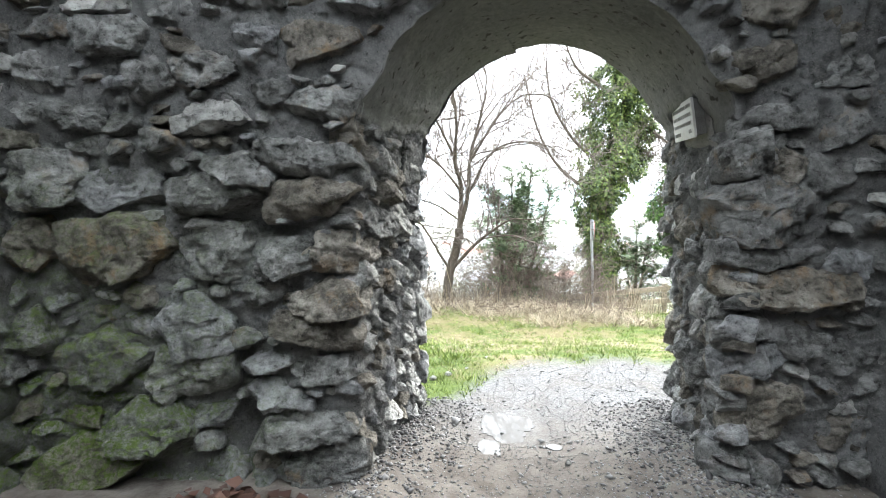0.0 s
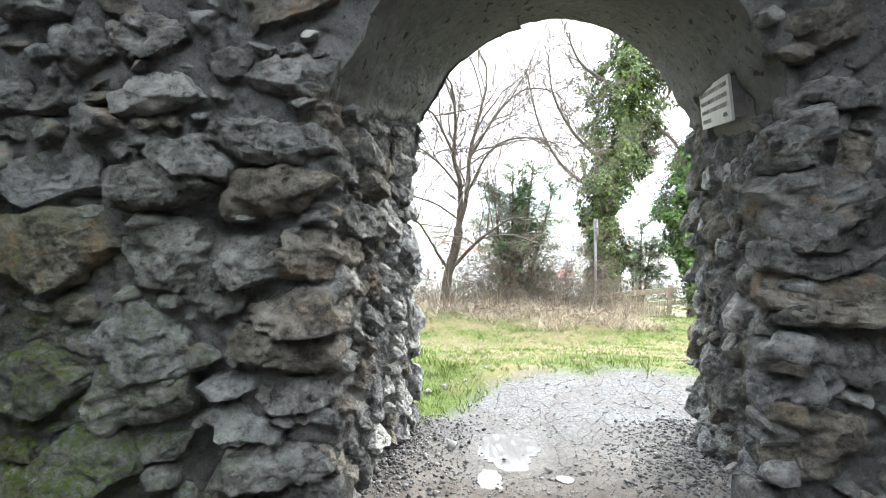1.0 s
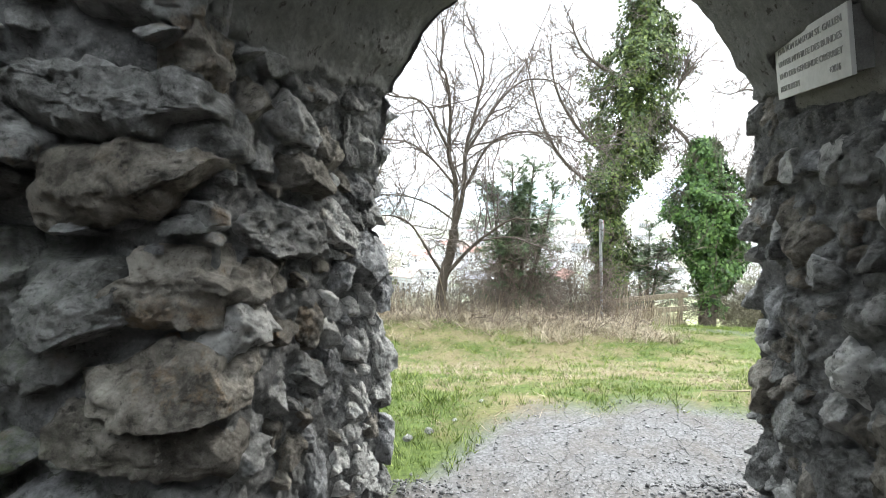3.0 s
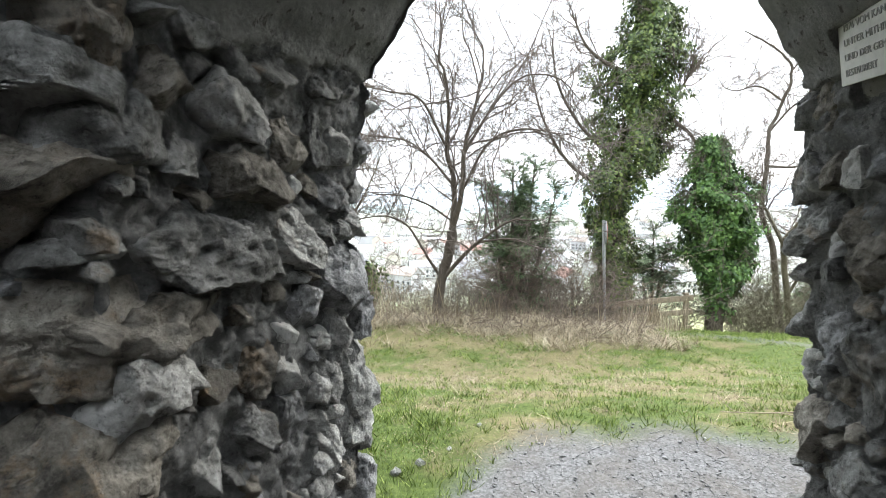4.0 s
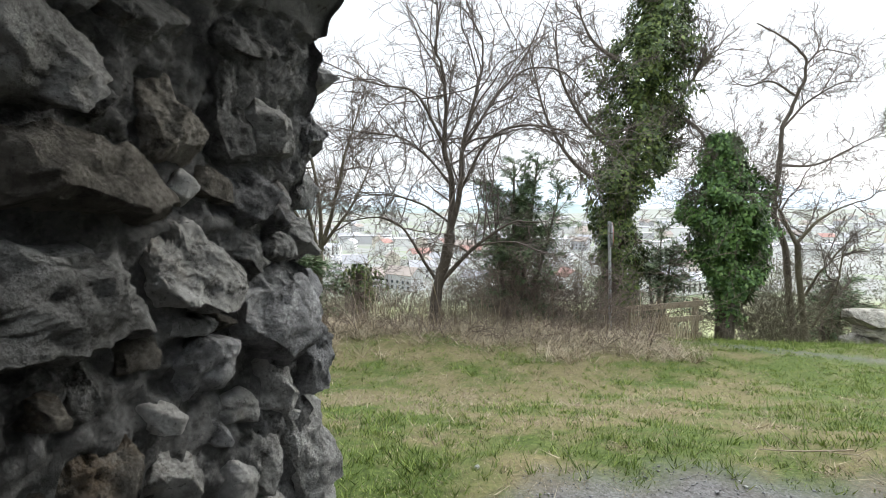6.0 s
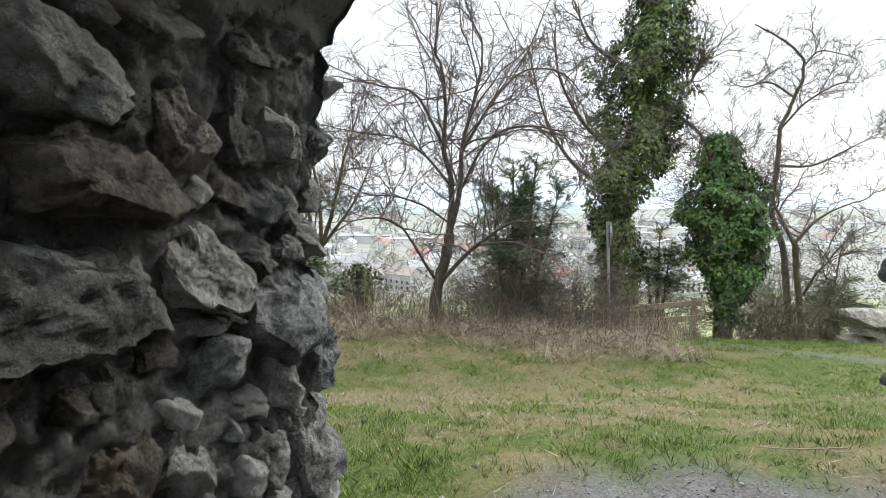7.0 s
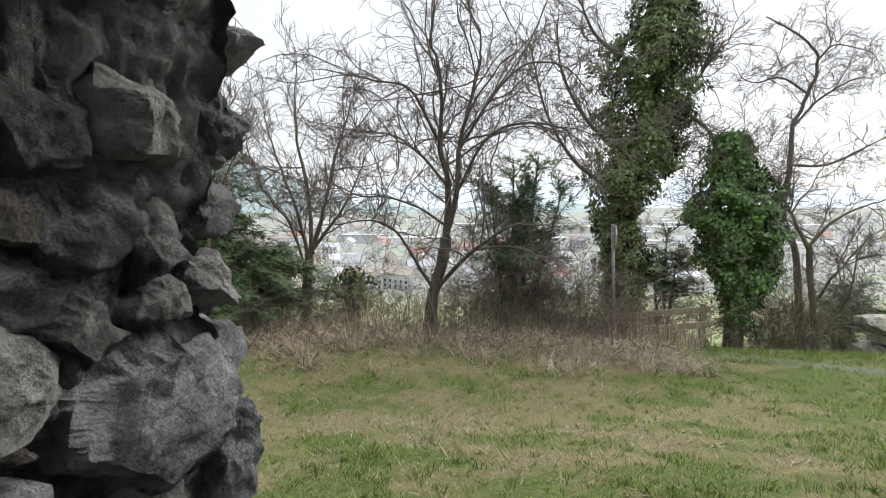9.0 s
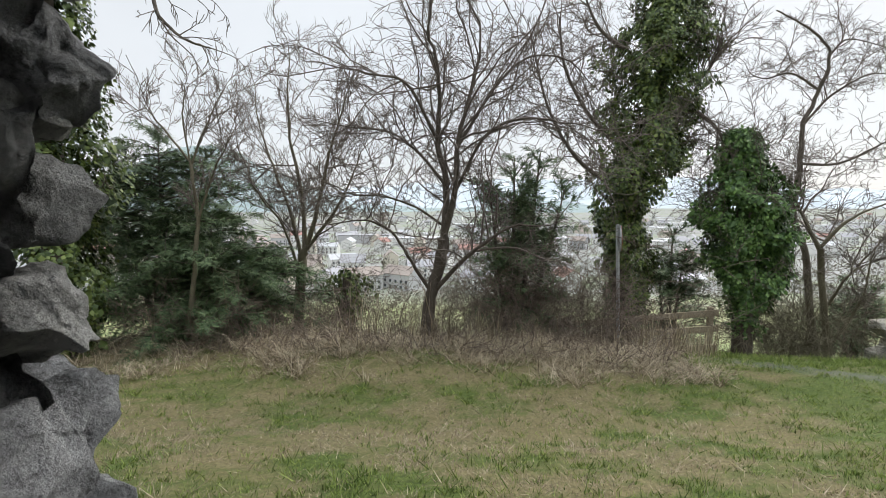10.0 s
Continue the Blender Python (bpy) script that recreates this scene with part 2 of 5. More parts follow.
def plaster_material():
    k = Nodes("vault_plaster", 0.93, spec=0.15)
    c = k.ramp(k.mix(0.55, k.noise(2.6, 6, 0.6), k.noise(30, 6, 0.7)), (0.33, (0.12, 0.12, 0.116)), (0.52, (0.175, 0.175, 0.167)), (0.68, (0.24, 0.239, 0.228)))
    pits = k.span(k.noise(19, 4, 0.6), 0.60, 0.66)
    c = k.mix(pits, c, (0.07, 0.066, 0.06))
    k.color(c)
    k.bump(pits, -0.6, 0.02)
    k.bump(k.noise(14, 8, 0.7), 0.9, 0.06)
    k.bump(k.noise(120, 5, 0.75), 0.8, 0.01)
    return k.mat


def ground_material():
    k = Nodes("ground_cover", 0.95, spec=0.15)
    g = k.attribute("gravel")
    wear = k.noise(0.9, 6, 0.62)
    turf = k.ramp(k.noise(26, 6, 0.7), (0.3, (0.035, 0.05, 0.014)), (0.5, (0.08, 0.112, 0.03)), (0.7, (0.16, 0.2, 0.06)))
    straw = k.ramp(k.noise(34, 6, 0.7), (0.3, (0.075, 0.066, 0.032)), (0.7, (0.28, 0.242, 0.125)))
    dead = k.span(k.math("ADD", k.attribute("dead"), k.span(wear, 0.3, 0.7, -0.25, 0.25)), 0.1, 0.92)
    grass = k.mix(dead, turf, straw)
    meadow = k.ramp(k.noise(0.012, 4, 0.5), (0.35, (0.21, 0.25, 0.11)), (0.65, (0.33, 0.34, 0.19)))
    # The grey of the far valley floor carries painted haze as well as buildings.
    town = k.ramp(k.noise(0.03, 5, 0.6), (0.35, (0.22, 0.23, 0.2)), (0.5, (0.31, 0.31, 0.3)), (0.62, (0.23, 0.27, 0.17)))
    far = k.mix(k.span(k.axis("Y"), 200, 260), meadow, town)
    grass = k.mix(k.span(k.axis("Y"), 14, 20), grass, far)
    stones = k.mix(0.5, k.cells(75, out="Color"), k.noise(45, 6, 0.75))
    grey = k.ramp(stones, (0.25, (0.09, 0.089, 0.088)), (0.5, (0.165, 0.165, 0.167)), (0.75, (0.27, 0.27, 0.274)))
    earth = k.ramp(k.noise(7, 6, 0.65), (0.35, (0.075, 0.062, 0.05)), (0.65, (0.17, 0.15, 0.13)))
    grit = k.mix(k.span(k.noise(3, 6, 0.65), 0.42, 0.62, 0.1, 0.8), grey, k.mix(0.4, earth, grey))
    grit = k.mix(k.span(k.axis("Y"), 3.9, 2.6, 0, 0.8), grit, earth)
    k.color(k.mix(g, grass, grit))
    k.bump(k.cells(170), -0.3, 0.005)
    k.bump(k.noise(60, 6, 0.7), 0.6, 0.012)
    return k.mat


def wood_material(name, a, b, scale=1.0):
    k = Nodes(name, 0.85, spec=0.2)
    k.shift(3.0)
    c = k.ramp(k.mix(0.5, k.noise(18 * scale, 5, 0.6, k.stretch(1, 1, 0.35)), k.noise(70 * scale, 4, 0.6)), (0.35, a), (0.65, b))
    k.color(c)
    k.bump(k.noise(60 * scale, 6, 0.7, k.stretch(1, 1, 0.25)), 0.7, 0.012)
    return k.mat


def leaf_material(name, a, b, c, rough=0.45):
    k = Nodes(name, rough, spec=0.4)
    k.color(k.ramp(k.mix(0.35, k.island(), k.noise(3, 3)), (0.2, a), (0.55, b), (0.9, c)))
    k.b.inputs["Subsurface Weight"].default_value = 0.0
    return k.mat


def plain_material(name, a, b, rough=0.7, metal=0.0, scale=12.0, spec=0.3):
    k = Nodes(name, rough, metal, spec)
    k.color(k.ramp(k.mix(0.5, k.noise(scale, 5, 0.6), k.noise(scale * 7, 4, 0.6)), (0.35, a), (0.65, b)))
    k.bump(k.noise(scale * 8, 4, 0.6), 0.3, 0.004)
    return k.mat


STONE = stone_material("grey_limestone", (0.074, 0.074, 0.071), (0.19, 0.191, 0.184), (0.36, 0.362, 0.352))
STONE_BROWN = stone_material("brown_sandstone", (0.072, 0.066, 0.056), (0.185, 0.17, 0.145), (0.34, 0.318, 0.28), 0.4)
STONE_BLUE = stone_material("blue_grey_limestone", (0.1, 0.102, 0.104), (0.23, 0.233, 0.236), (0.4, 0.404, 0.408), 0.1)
# Brightened partly so that the passage's outer end looks daylit.
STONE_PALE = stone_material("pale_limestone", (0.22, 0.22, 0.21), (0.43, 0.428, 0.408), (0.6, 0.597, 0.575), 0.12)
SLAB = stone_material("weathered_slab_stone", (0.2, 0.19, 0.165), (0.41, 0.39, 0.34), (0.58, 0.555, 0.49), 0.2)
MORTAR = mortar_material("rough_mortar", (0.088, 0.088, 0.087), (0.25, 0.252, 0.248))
PLASTER = plaster_material()
GROUND = ground_material()
BARK = wood_material("grey_bark", (0.065, 0.054, 0.044), (0.155, 0.134, 0.11), 0.7)
BARK_PALE = wood_material("olive_bark", (0.10, 0.088, 0.06), (0.20, 0.18, 0.125), 0.7)
TWIG = wood_material("dark_twigs", (0.095, 0.079, 0.068), (0.2, 0.168, 0.145))
BRAMBLE = wood_material("brown_brambles", (0.095, 0.074, 0.06), (0.26, 0.21, 0.17))
IVY = leaf_material("ivy_leaves", (0.028, 0.05, 0.013), (0.08, 0.125, 0.026), (0.2, 0.25, 0.065))
IVY_DARK = leaf_material("dark_ivy_leaves", (0.03, 0.07, 0.018), (0.085, 0.17, 0.04), (0.19, 0.31, 0.085))
NEEDLES = leaf_material("yew_needles", (0.04, 0.075, 0.032), (0.095, 0.15, 0.062), (0.2, 0.265, 0.125), 0.6)
GRASS = leaf_material("green_grass", (0.075, 0.115, 0.024), (0.195, 0.275, 0.056), (0.39, 0.44, 0.13), 0.6)
STRAW = leaf_material("dead_grass", (0.15, 0.115, 0.075), (0.36, 0.295, 0.195), (0.64, 0.56, 0.41), 0.7)
FENCE_WOOD = wood_material("weathered_fence_wood", (0.3, 0.25, 0.185), (0.5, 0.42, 0.32))
STEEL = plain_material("galvanised_steel", (0.36, 0.37, 0.38), (0.5, 0.51, 0.52), 0.5, 0.35)
DEADLEAF = leaf_material("dead_leaves", (0.035, 0.018, 0.014), (0.075, 0.036, 0.026), (0.14, 0.075, 0.055), 0.7)
CHIPS = leaf_material("dark_stone_chips", (0.05, 0.049, 0.05), (0.11, 0.108, 0.108), (0.24, 0.238, 0.235), 0.8)
PEBBLE = leaf_material("gravel_stones", (0.13, 0.129, 0.128), (0.2, 0.2, 0.2), (0.3, 0.3, 0.3), 0.85)

# ---- ground ----
def spaced(*parts):
    out = []
    for a, b, step in parts:
        out.extend(np.arange(a, b - 1e-6, step))
    return out


def build_ground():
    xs = np.array(spaced((-6, -2.4, 0.3), (-2.4, 3.2, 0.07), (3.2, 8, 0.2), (8, 16, 0.5)) + [16.0])
    side = np.geomspace(17, 4900, 26)
    xs = np.concatenate([-side[::-1] - 0, [-12, -9, -7.5], xs, side])
    ys = np.array(spaced((-4, 2.0, 0.3), (2.0, 7.0, 0.06), (7.0, 13.4, 0.12), (13.4, 25, 0.6)) + list(np.geomspace(25, 4900, 45)))
    ys = np.concatenate([[-4900, -800, -100, -20], ys])
    X, Y = np.meshgrid(xs, ys, indexing="ij")
    Z = ground_z(X, Y)
    P = np.stack([X.ravel(), Y.ravel(), np.zeros(X.size)], 1)
    near = ((np.abs(X) < 16) & (Y > -4) & (Y < 20)).ravel()
    rough = fbm(P * 1.3, 4, 1.0) * 0.10 + fbm(P * 9, 3, 2.0) * 0.035
    g = gravel_share(X, Y).ravel()
    flat = np.exp(-(((P[:, 0] - 0.44) / 0.5) ** 2 + ((P[:, 1] - 3.36) / 0.5) ** 2))
    Zr = Z.ravel() + np.where(near, rough * (1 - 0.93 * g), 0) * (1 - 0.8 * flat) - 0.012 * flat
    bank = np.exp(-((P[:, 0] + 0.25 - 0.187 * (P[:, 1] - 2.37)) / 0.2) ** 2) + np.exp(-((P[:, 0] - 1.42 - 0.148 * (P[:, 1] - 2.37)) / 0.22) ** 2)
    Zr += np.where((P[:, 1] > 1.8) & (P[:, 1] < 3.7), 0.07 * bank, 0)
    nx, ny = X.shape
    i, j = np.meshgrid(np.arange(nx - 1), np.arange(ny - 1), indexing="ij")
    i, j = i.ravel(), j.ravel()
    faces = np.stack([i * ny + j, (i + 1) * ny + j, (i + 1) * ny + j + 1, i * ny + j + 1], 1)
    me = fast_mesh("ground", np.stack([P[:, 0], P[:, 1], Zr], 1), faces, GROUND, True)
    at = me.attributes.new("gravel", "FLOAT", "POINT")
    at.data.foreach_set("value", g.astype(np.float32))
    dead = me.attributes.new("dead", "FLOAT", "POINT")
    dead.data.foreach_set("value", dead_share(P[:, 0], P[:, 1]).astype(np.float32))
    return tagged(part("ground", me), "worn lawn and gravel sloping down to a valley", "ground", kind="structure")


build_ground()

# ---- the gate wall with its vaulted passage ----
FRONT, BACK, SPRING, RISE = 2.37, 3.6, 1.86, 0.78


def mid_x(y):
    return 0.52 + 0.168 * (y - FRONT)


def half_w(y):
    return 0.862 - 0.03 * (y - FRONT)


def lean_west(y, z):
    """The west side leans into the passage at its outer end, towards the top."""
    return 0.05 * np.clip((z - 1.7) / 0.25, 0, 1) * np.clip((y - 3.05) / 0.35, 0, 1) - 0.015 * np.clip((1.75 - z) / 0.2, 0, 1) * np.clip((z - 1.0) / 0.3, 0, 1) * np.clip((y - 3.2) / 0.3, 0, 1)


def give_east(y, z):
    """The east side is worn back at its outer end, towards the ground."""
    return 0.08 * np.clip((1.4 - z) / 1.2, 0, 1) * np.clip((y - 2.9) / 0.5, 0, 1) + 0.02 * np.clip((y - 3.15) / 0.35, 0, 1) * np.clip((1.75 - z) / 0.25, 0, 1)


def profile(n_leg=150, n_arch=160):
    """The outline of the passage, from the west foot over the crown to the east foot: x / half width, height, outward x and z."""
    z = np.linspace(-0.15, SPRING, n_leg, endpoint=False)
    a = np.linspace(np.pi, 0, n_arch)
    px = np.concatenate([-np.ones(n_leg), np.cos(a), np.ones(n_leg)])
    pz = np.concatenate([z, SPRING + RISE * np.sin(a), z[::-1]])
    nx = np.concatenate([-np.ones(n_leg), np.cos(a), np.ones(n_leg)])
    nz = np.concatenate([np.zeros(n_leg), np.sin(a), np.zeros(n_leg)])
    return px, pz, nx, nz


HOLLOWS = ((-0.95, 0.36, 0.13, 0.26, 0.2), (-0.84, 1.45, 0.14, 0.07, 0.14), (-1.34, 1.62, 0.1, 0.09, 0.1), (-1.0, 0.82, 0.06, 0.2, 0.08))


def gate_surface():
    px, pz, nx, nz = profile()
    outs = np.concatenate([np.linspace(0.02, 1.75, 118), np.linspace(1.8, 4.0, 24)])
    depth = np.linspace(FRONT, BACK, 112)
    rings = []
    recess = 0.075
    for r in outs[::-1]:
        rings.append((mid_x(FRONT) + px * half_w(FRONT) + nx * (r + recess), np.full_like(px, FRONT + 0.058), pz + nz * (r + recess), 0 * nx, -np.ones_like(nx), 0 * nx, 0))
    for y in depth:
        yy = min(max(y, FRONT + 0.058), BACK - recess)
        rings.append((mid_x(y) + px * half_w(y) + nx * 0.064, np.full_like(px, yy), pz + nz * 0.064, -nx, 0 * nx, -nz, 1))
    for r in outs[::4]:
        rings.append((mid_x(BACK) + px * half_w(BACK) + nx * (r + recess), np.full_like(px, BACK - recess), pz + nz * (r + recess), 0 * nx, np.ones_like(nx), 0 * nx, 2))
    m = len(px)
    P = np.concatenate([np.stack(r[:3], 1) for r in rings])
    N = np.concatenate([np.stack(r[3:6], 1) for r in rings])
    zone = np.repeat([r[6] for r in rings], m)
    nx_all = np.tile(nx, len(rings))
    above = P[:, 2] - (SPRING + 0.07 + 0.07 * (P[:, 1] - FRONT) + 0.3 * fbm(P * 2.6, 3, 5.0))
    vault = (zone == 1) & (above > 0)
    thick = np.clip(above / 0.2, 0.35, 1)
    bumps = fbm(P * np.array([4.0, 4.0, 6.0]), 4, 11.0) * 0.075 + 0.022 - np.abs(fbm(P * 12, 4, 4.0)) * 0.13 + fbm(P * 34, 3, 14.0) * 0.055
    for hx, hz, wide, high, deep in HOLLOWS:
        bumps -= np.where(zone == 0, deep * np.exp(-((P[:, 0] - hx) / wide) ** 2 - ((P[:, 2] - hz) / high) ** 2), 0)
    soft = fbm(P * 2.2, 4, 8.0) * 0.07 + fbm(P * 9, 4, 9.0) * 0.035 + 0.068 * thick
    niche = (zone == 1) & (P[:, 0] > mid_x(FRONT)) & (np.abs(P[:, 1] - 3.014) < 0.27) & (np.abs(P[:, 2] - 2.0) < 0.13)
    soft = np.where(niche, np.minimum(soft, 0.0) - 0.02, soft)
    bumps = np.where(niche, np.minimum(bumps, 0.0) - 0.02, bumps)
    P = P + N * np.where(vault, soft, bumps)[:, None]
    P[:, 0] += np.where((zone == 1) & (nx_all < -0.3), lean_west(P[:, 1], P[:, 2]), 0) + np.where((zone > 0) & (nx_all > 0.3), give_east(P[:, 1], P[:, 2]), 0)
    k = len(rings)
    i, j = np.meshgrid(np.arange(k - 1), np.arange(m - 1), indexing="ij")
    i, j = i.ravel(), j.ravel()
    faces = np.stack([i * m + j, i * m + j + 1, (i + 1) * m + j + 1, (i + 1) * m + j], 1)
    fz = np.where(i < len(outs), 0, np.where(i < len(outs) + len(depth) - 1, 1, 2))
    fv = vault[faces].sum(1) >= 2
    west = P[faces[:, 0], 0] < mid_x(FRONT)
    return P, faces, fz, fv, west


def sub_mesh(name, P, faces, keep, material):
    f = faces[keep]
    used, inv = np.unique(f, return_inverse=True)
    return fast_mesh(name, P[used], inv.reshape(f.shape), material, True)


P, F, fz, fv, fw = gate_surface()
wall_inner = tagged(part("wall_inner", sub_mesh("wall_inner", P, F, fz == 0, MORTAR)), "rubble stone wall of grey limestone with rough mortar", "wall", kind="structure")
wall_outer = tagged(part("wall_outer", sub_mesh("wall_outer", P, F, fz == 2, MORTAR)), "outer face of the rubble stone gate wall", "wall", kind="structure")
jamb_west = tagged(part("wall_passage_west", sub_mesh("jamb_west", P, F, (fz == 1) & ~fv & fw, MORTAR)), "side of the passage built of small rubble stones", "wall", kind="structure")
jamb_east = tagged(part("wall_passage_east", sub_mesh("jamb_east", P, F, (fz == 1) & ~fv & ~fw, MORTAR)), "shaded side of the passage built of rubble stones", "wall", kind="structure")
vault = tagged(part("ceiling_vault", sub_mesh("vault", P, F, (fz == 1) & fv, PLASTER)), "round arched vault in pitted grey plaster", "ceiling", kind="structure")


# ---- stones ----
def drape(n, inner=0.7):
    """A square sheet folded over a block: unit points (y = -1 in front, 1 behind) and triangles, closed at the back."""
    t = np.linspace(-1, 1, n + 1)
    A, B = np.meshgrid(t, t, indexing="ij")
    A, B = A.ravel(), B.ravel()
    far = np.maximum(np.maximum(np.abs(A), np.abs(B)), 1e-9)
    k = np.minimum(far / inner, 1) / far
    v = np.stack([A * k, np.where(far < inner, -1, -1 + 2 * (far - inner) / (1 - inner)), B * k], 1)
    i, j = np.meshgrid(np.arange(n), np.arange(n), indexing="ij")
    i, j = i.ravel(), j.ravel()
    q = np.stack([i * (n + 1) + j, (i + 1) * (n + 1) + j, (i + 1) * (n + 1) + j + 1, i * (n + 1) + j + 1], 1)
    e = np.arange(n)
    rim = np.concatenate([e * (n + 1), n * (n + 1) + e, (n - e) * (n + 1) + n, n - e])
    back = np.stack([np.roll(rim, -1), rim, np.full(len(rim), len(v))], 1)
    return np.concatenate([v, [[0, 1, 0]]]), np.concatenate([q[:, [0, 1, 2]], q[:, [0, 2, 3]], back])


def steps(p, sharp=3.5):
    """Value noise, 0 to 1, of flat steps with steep but soft edges between them."""
    f = np.floor(p)
    i = f.astype(np.int64)
    g = np.clip((p - f - 0.5) * sharp + 0.5, 0, 1)
    out = 0
    for a in (0, 1):
        for b in (0, 1):
            for c in (0, 1):
                w = (g[:, 0] if a else 1 - g[:, 0]) * (g[:, 1] if b else 1 - g[:, 1]) * (g[:, 2] if c else 1 - g[:, 2])
                out = out + w * hashed(i[:, 0] + a, i[:, 1] + b, i[:, 2] + c)
    return out


SHEETS = {}


def stone_mesh(w, h, d, seed, material, fine=0.01, bedded=1.0):
    """A broken block w wide, h high and d deep, its front at y = 0: split faces, ledges, chipped edges."""
    rnd = np.random.RandomState(seed)
    n = int(np.clip(max(w, h) * 1.6 / fine, 10, 46))
    if n not in SHEETS:
        SHEETS[n] = drape(n)
    v, tri = SHEETS[n]
    v = v / (np.abs(v) ** 5).sum(1, keepdims=True) ** 0.08
    for i in range(13):
        turn = rnd.uniform(0, 2 * np.pi)
        if i < 6:
            c, off = np.array([np.cos(turn), -rnd.uniform(0, 0.2), np.sin(turn)]), rnd.uniform(0.66, 0.98)
        elif i < 9:
            c, off = np.array([np.cos(turn), -rnd.uniform(0.5, 1.0), np.sin(turn)]), rnd.uniform(0.75, 1.0)
        else:
            c, off = np.array([rnd.uniform(-0.5, 0.5), -1, rnd.uniform(-0.1, 0.95)]), rnd.uniform(0.6, 0.92)
        c /= np.linalg.norm(c)
        over = np.clip(v @ c - off, 0, None)
        v = v - over[:, None] * c
    half = np.array([w, d, h]) / 2
    q, m = v * half, min(w, h)
    out = v / half
    out /= np.linalg.norm(out, axis=1, keepdims=True)
    axes = np.linalg.qr(rnd.normal(size=(3, 3)))[0]
    o = rnd.uniform(0, 50, 3)
    warp = q + np.stack([fbm(q * 1.8 / m + o, 2, s) for s in (1.0, 5.0, 9.0)], 1) * 0.45 * m
    split = (steps((warp @ axes) * 2.3 / m + o) - 0.5) * 0.14 * m
    level = (warp[:, 2] + rnd.uniform(-0.5, 0.5) * warp[:, 0] + fbm(q * 9 + o, 3) * 0.09) / rnd.uniform(0.03, 0.07)
    ledge = (steps(np.stack([0 * level + 0.5, 0 * level + 0.5, level], 1) + np.floor(o), 2.5) - 0.5) * min(0.012, 0.075 * m) * bedded
    crag = (0.06 - np.abs(fbm(q * 15 + o, 4))) * min(0.095, 0.46 * m)
    soft = fbm(q * 1.5 / m + o, 2) * 0.15 * m
    chips = fbm(q * 48 + o, 3) * min(0.018, 0.095 * m)
    q = q + out * ((split + ledge + crag + soft + chips) * (v[:, 1] < 0.7))[:, None] + np.array([0, d / 2, 0])
    me = fast_mesh("stone", q, tri, material, True)
    me.set_sharp_from_angle(angle=radians(30))
    return me


KINDS = {"g": STONE, "n": STONE_BROWN, "b": STONE_BLUE, "p": STONE_PALE}


def pick_stone(rnd, pale=0.05):
    r = rnd.random()
    return "p" if r < pale else "n" if r < pale + 0.22 else "b" if r < pale + 0.4 else "g"


def clear(u, v, w, h, taken, gap):
    for row in taken:
        if abs(u - row[0]) < (w + row[2]) / 2 + gap and abs(v - row[1]) < (h + row[3]) / 2 + gap:
            return False
    return True


def fill(rnd, u0, u1, v0, v1, taken, allowed, sizes, limit, squat=(0.42, 0.8)):
    """Blocks thrown into the gaps, the largest first: centre and size on the wall's plane."""
    out = []
    for size, tries in sizes:
        for _ in range(tries):
            w = size * rnd.uniform(0.75, 1.3)
            h = w * rnd.uniform(*squat)
            u, v = rnd.uniform(u0, u1), rnd.uniform(v0, v1)
            if len(out) < limit and allowed(u, v, w, h) and clear(u, v, w, h, taken, 0.004 - 0.08 * min(w, h)):
                taken.append((u, v, w, h))
                out.append((u, v, w, h))
    return out


def front_allowed(u, v, w, h):
    for a in (-0.5, 0, 0.5):
        for b in (-0.5, 0, 0.5):
            x, z = abs(u + a * w * 0.96 - mid_x(FRONT)) / half_w(FRONT), v + b * h
            if (z < SPRING and x < 0.985) or (z >= SPRING and x * x + ((z - SPRING) / RISE) ** 2 < 0.97):
                return False
    hollow = any(((u - hx) / wide) ** 2 + ((v - hz) / high) ** 2 < 0.8 for hx, hz, wide, high, deep in HOLLOWS)
    return v - h / 2 > 0.0 and not hollow


def jamb_allowed(u, v, w, h):
    return u - w / 2 > FRONT - 0.02 and u + w / 2 < BACK + 0.02 and v + h / 2 < SPRING + 0.13 + 0.06 * (u - FRONT) and v - h / 2 > -0.08


# centre, width and height on the wall; how far it stands out; kind
INNER_WEST = [(-1.53, 1.31, 0.44, 0.31, 0.12, "n"), (-1.20, 0.97, 0.30, 0.27, 0.09, "b"), (-1.12, 1.31, 0.32, 0.27, 0.04, "g"), (-0.71, 1.29, 0.33, 0.17, 0.07, "g"),
              (-0.48, 1.32, 0.24, 0.17, 0.05, "n"), (-0.55, 1.09, 0.38, 0.18, 0.06, "n"), (-0.83, 1.13, 0.18, 0.15, 0.03, "g"), (-1.04, 1.60, 0.41, 0.16, 0.11, "g"),
              (-0.92, 1.74, 0.28, 0.15, 0.09, "g"), (-0.56, 1.80, 0.42, 0.17, 0.08, "g"), (-0.57, 1.60, 0.42, 0.17, 0.07, "n"), (-1.45, 0.44, 0.40, 0.23, 0.14, "g"),
              (-1.74, 0.24, 0.55, 0.28, 0.10, "n"), (-1.24, 0.72, 0.42, 0.21, 0.10, "g"), (-0.64, 0.44, 0.46, 0.22, 0.09, "g"), (-0.78, 0.60, 0.30, 0.14, 0.05, "b")]
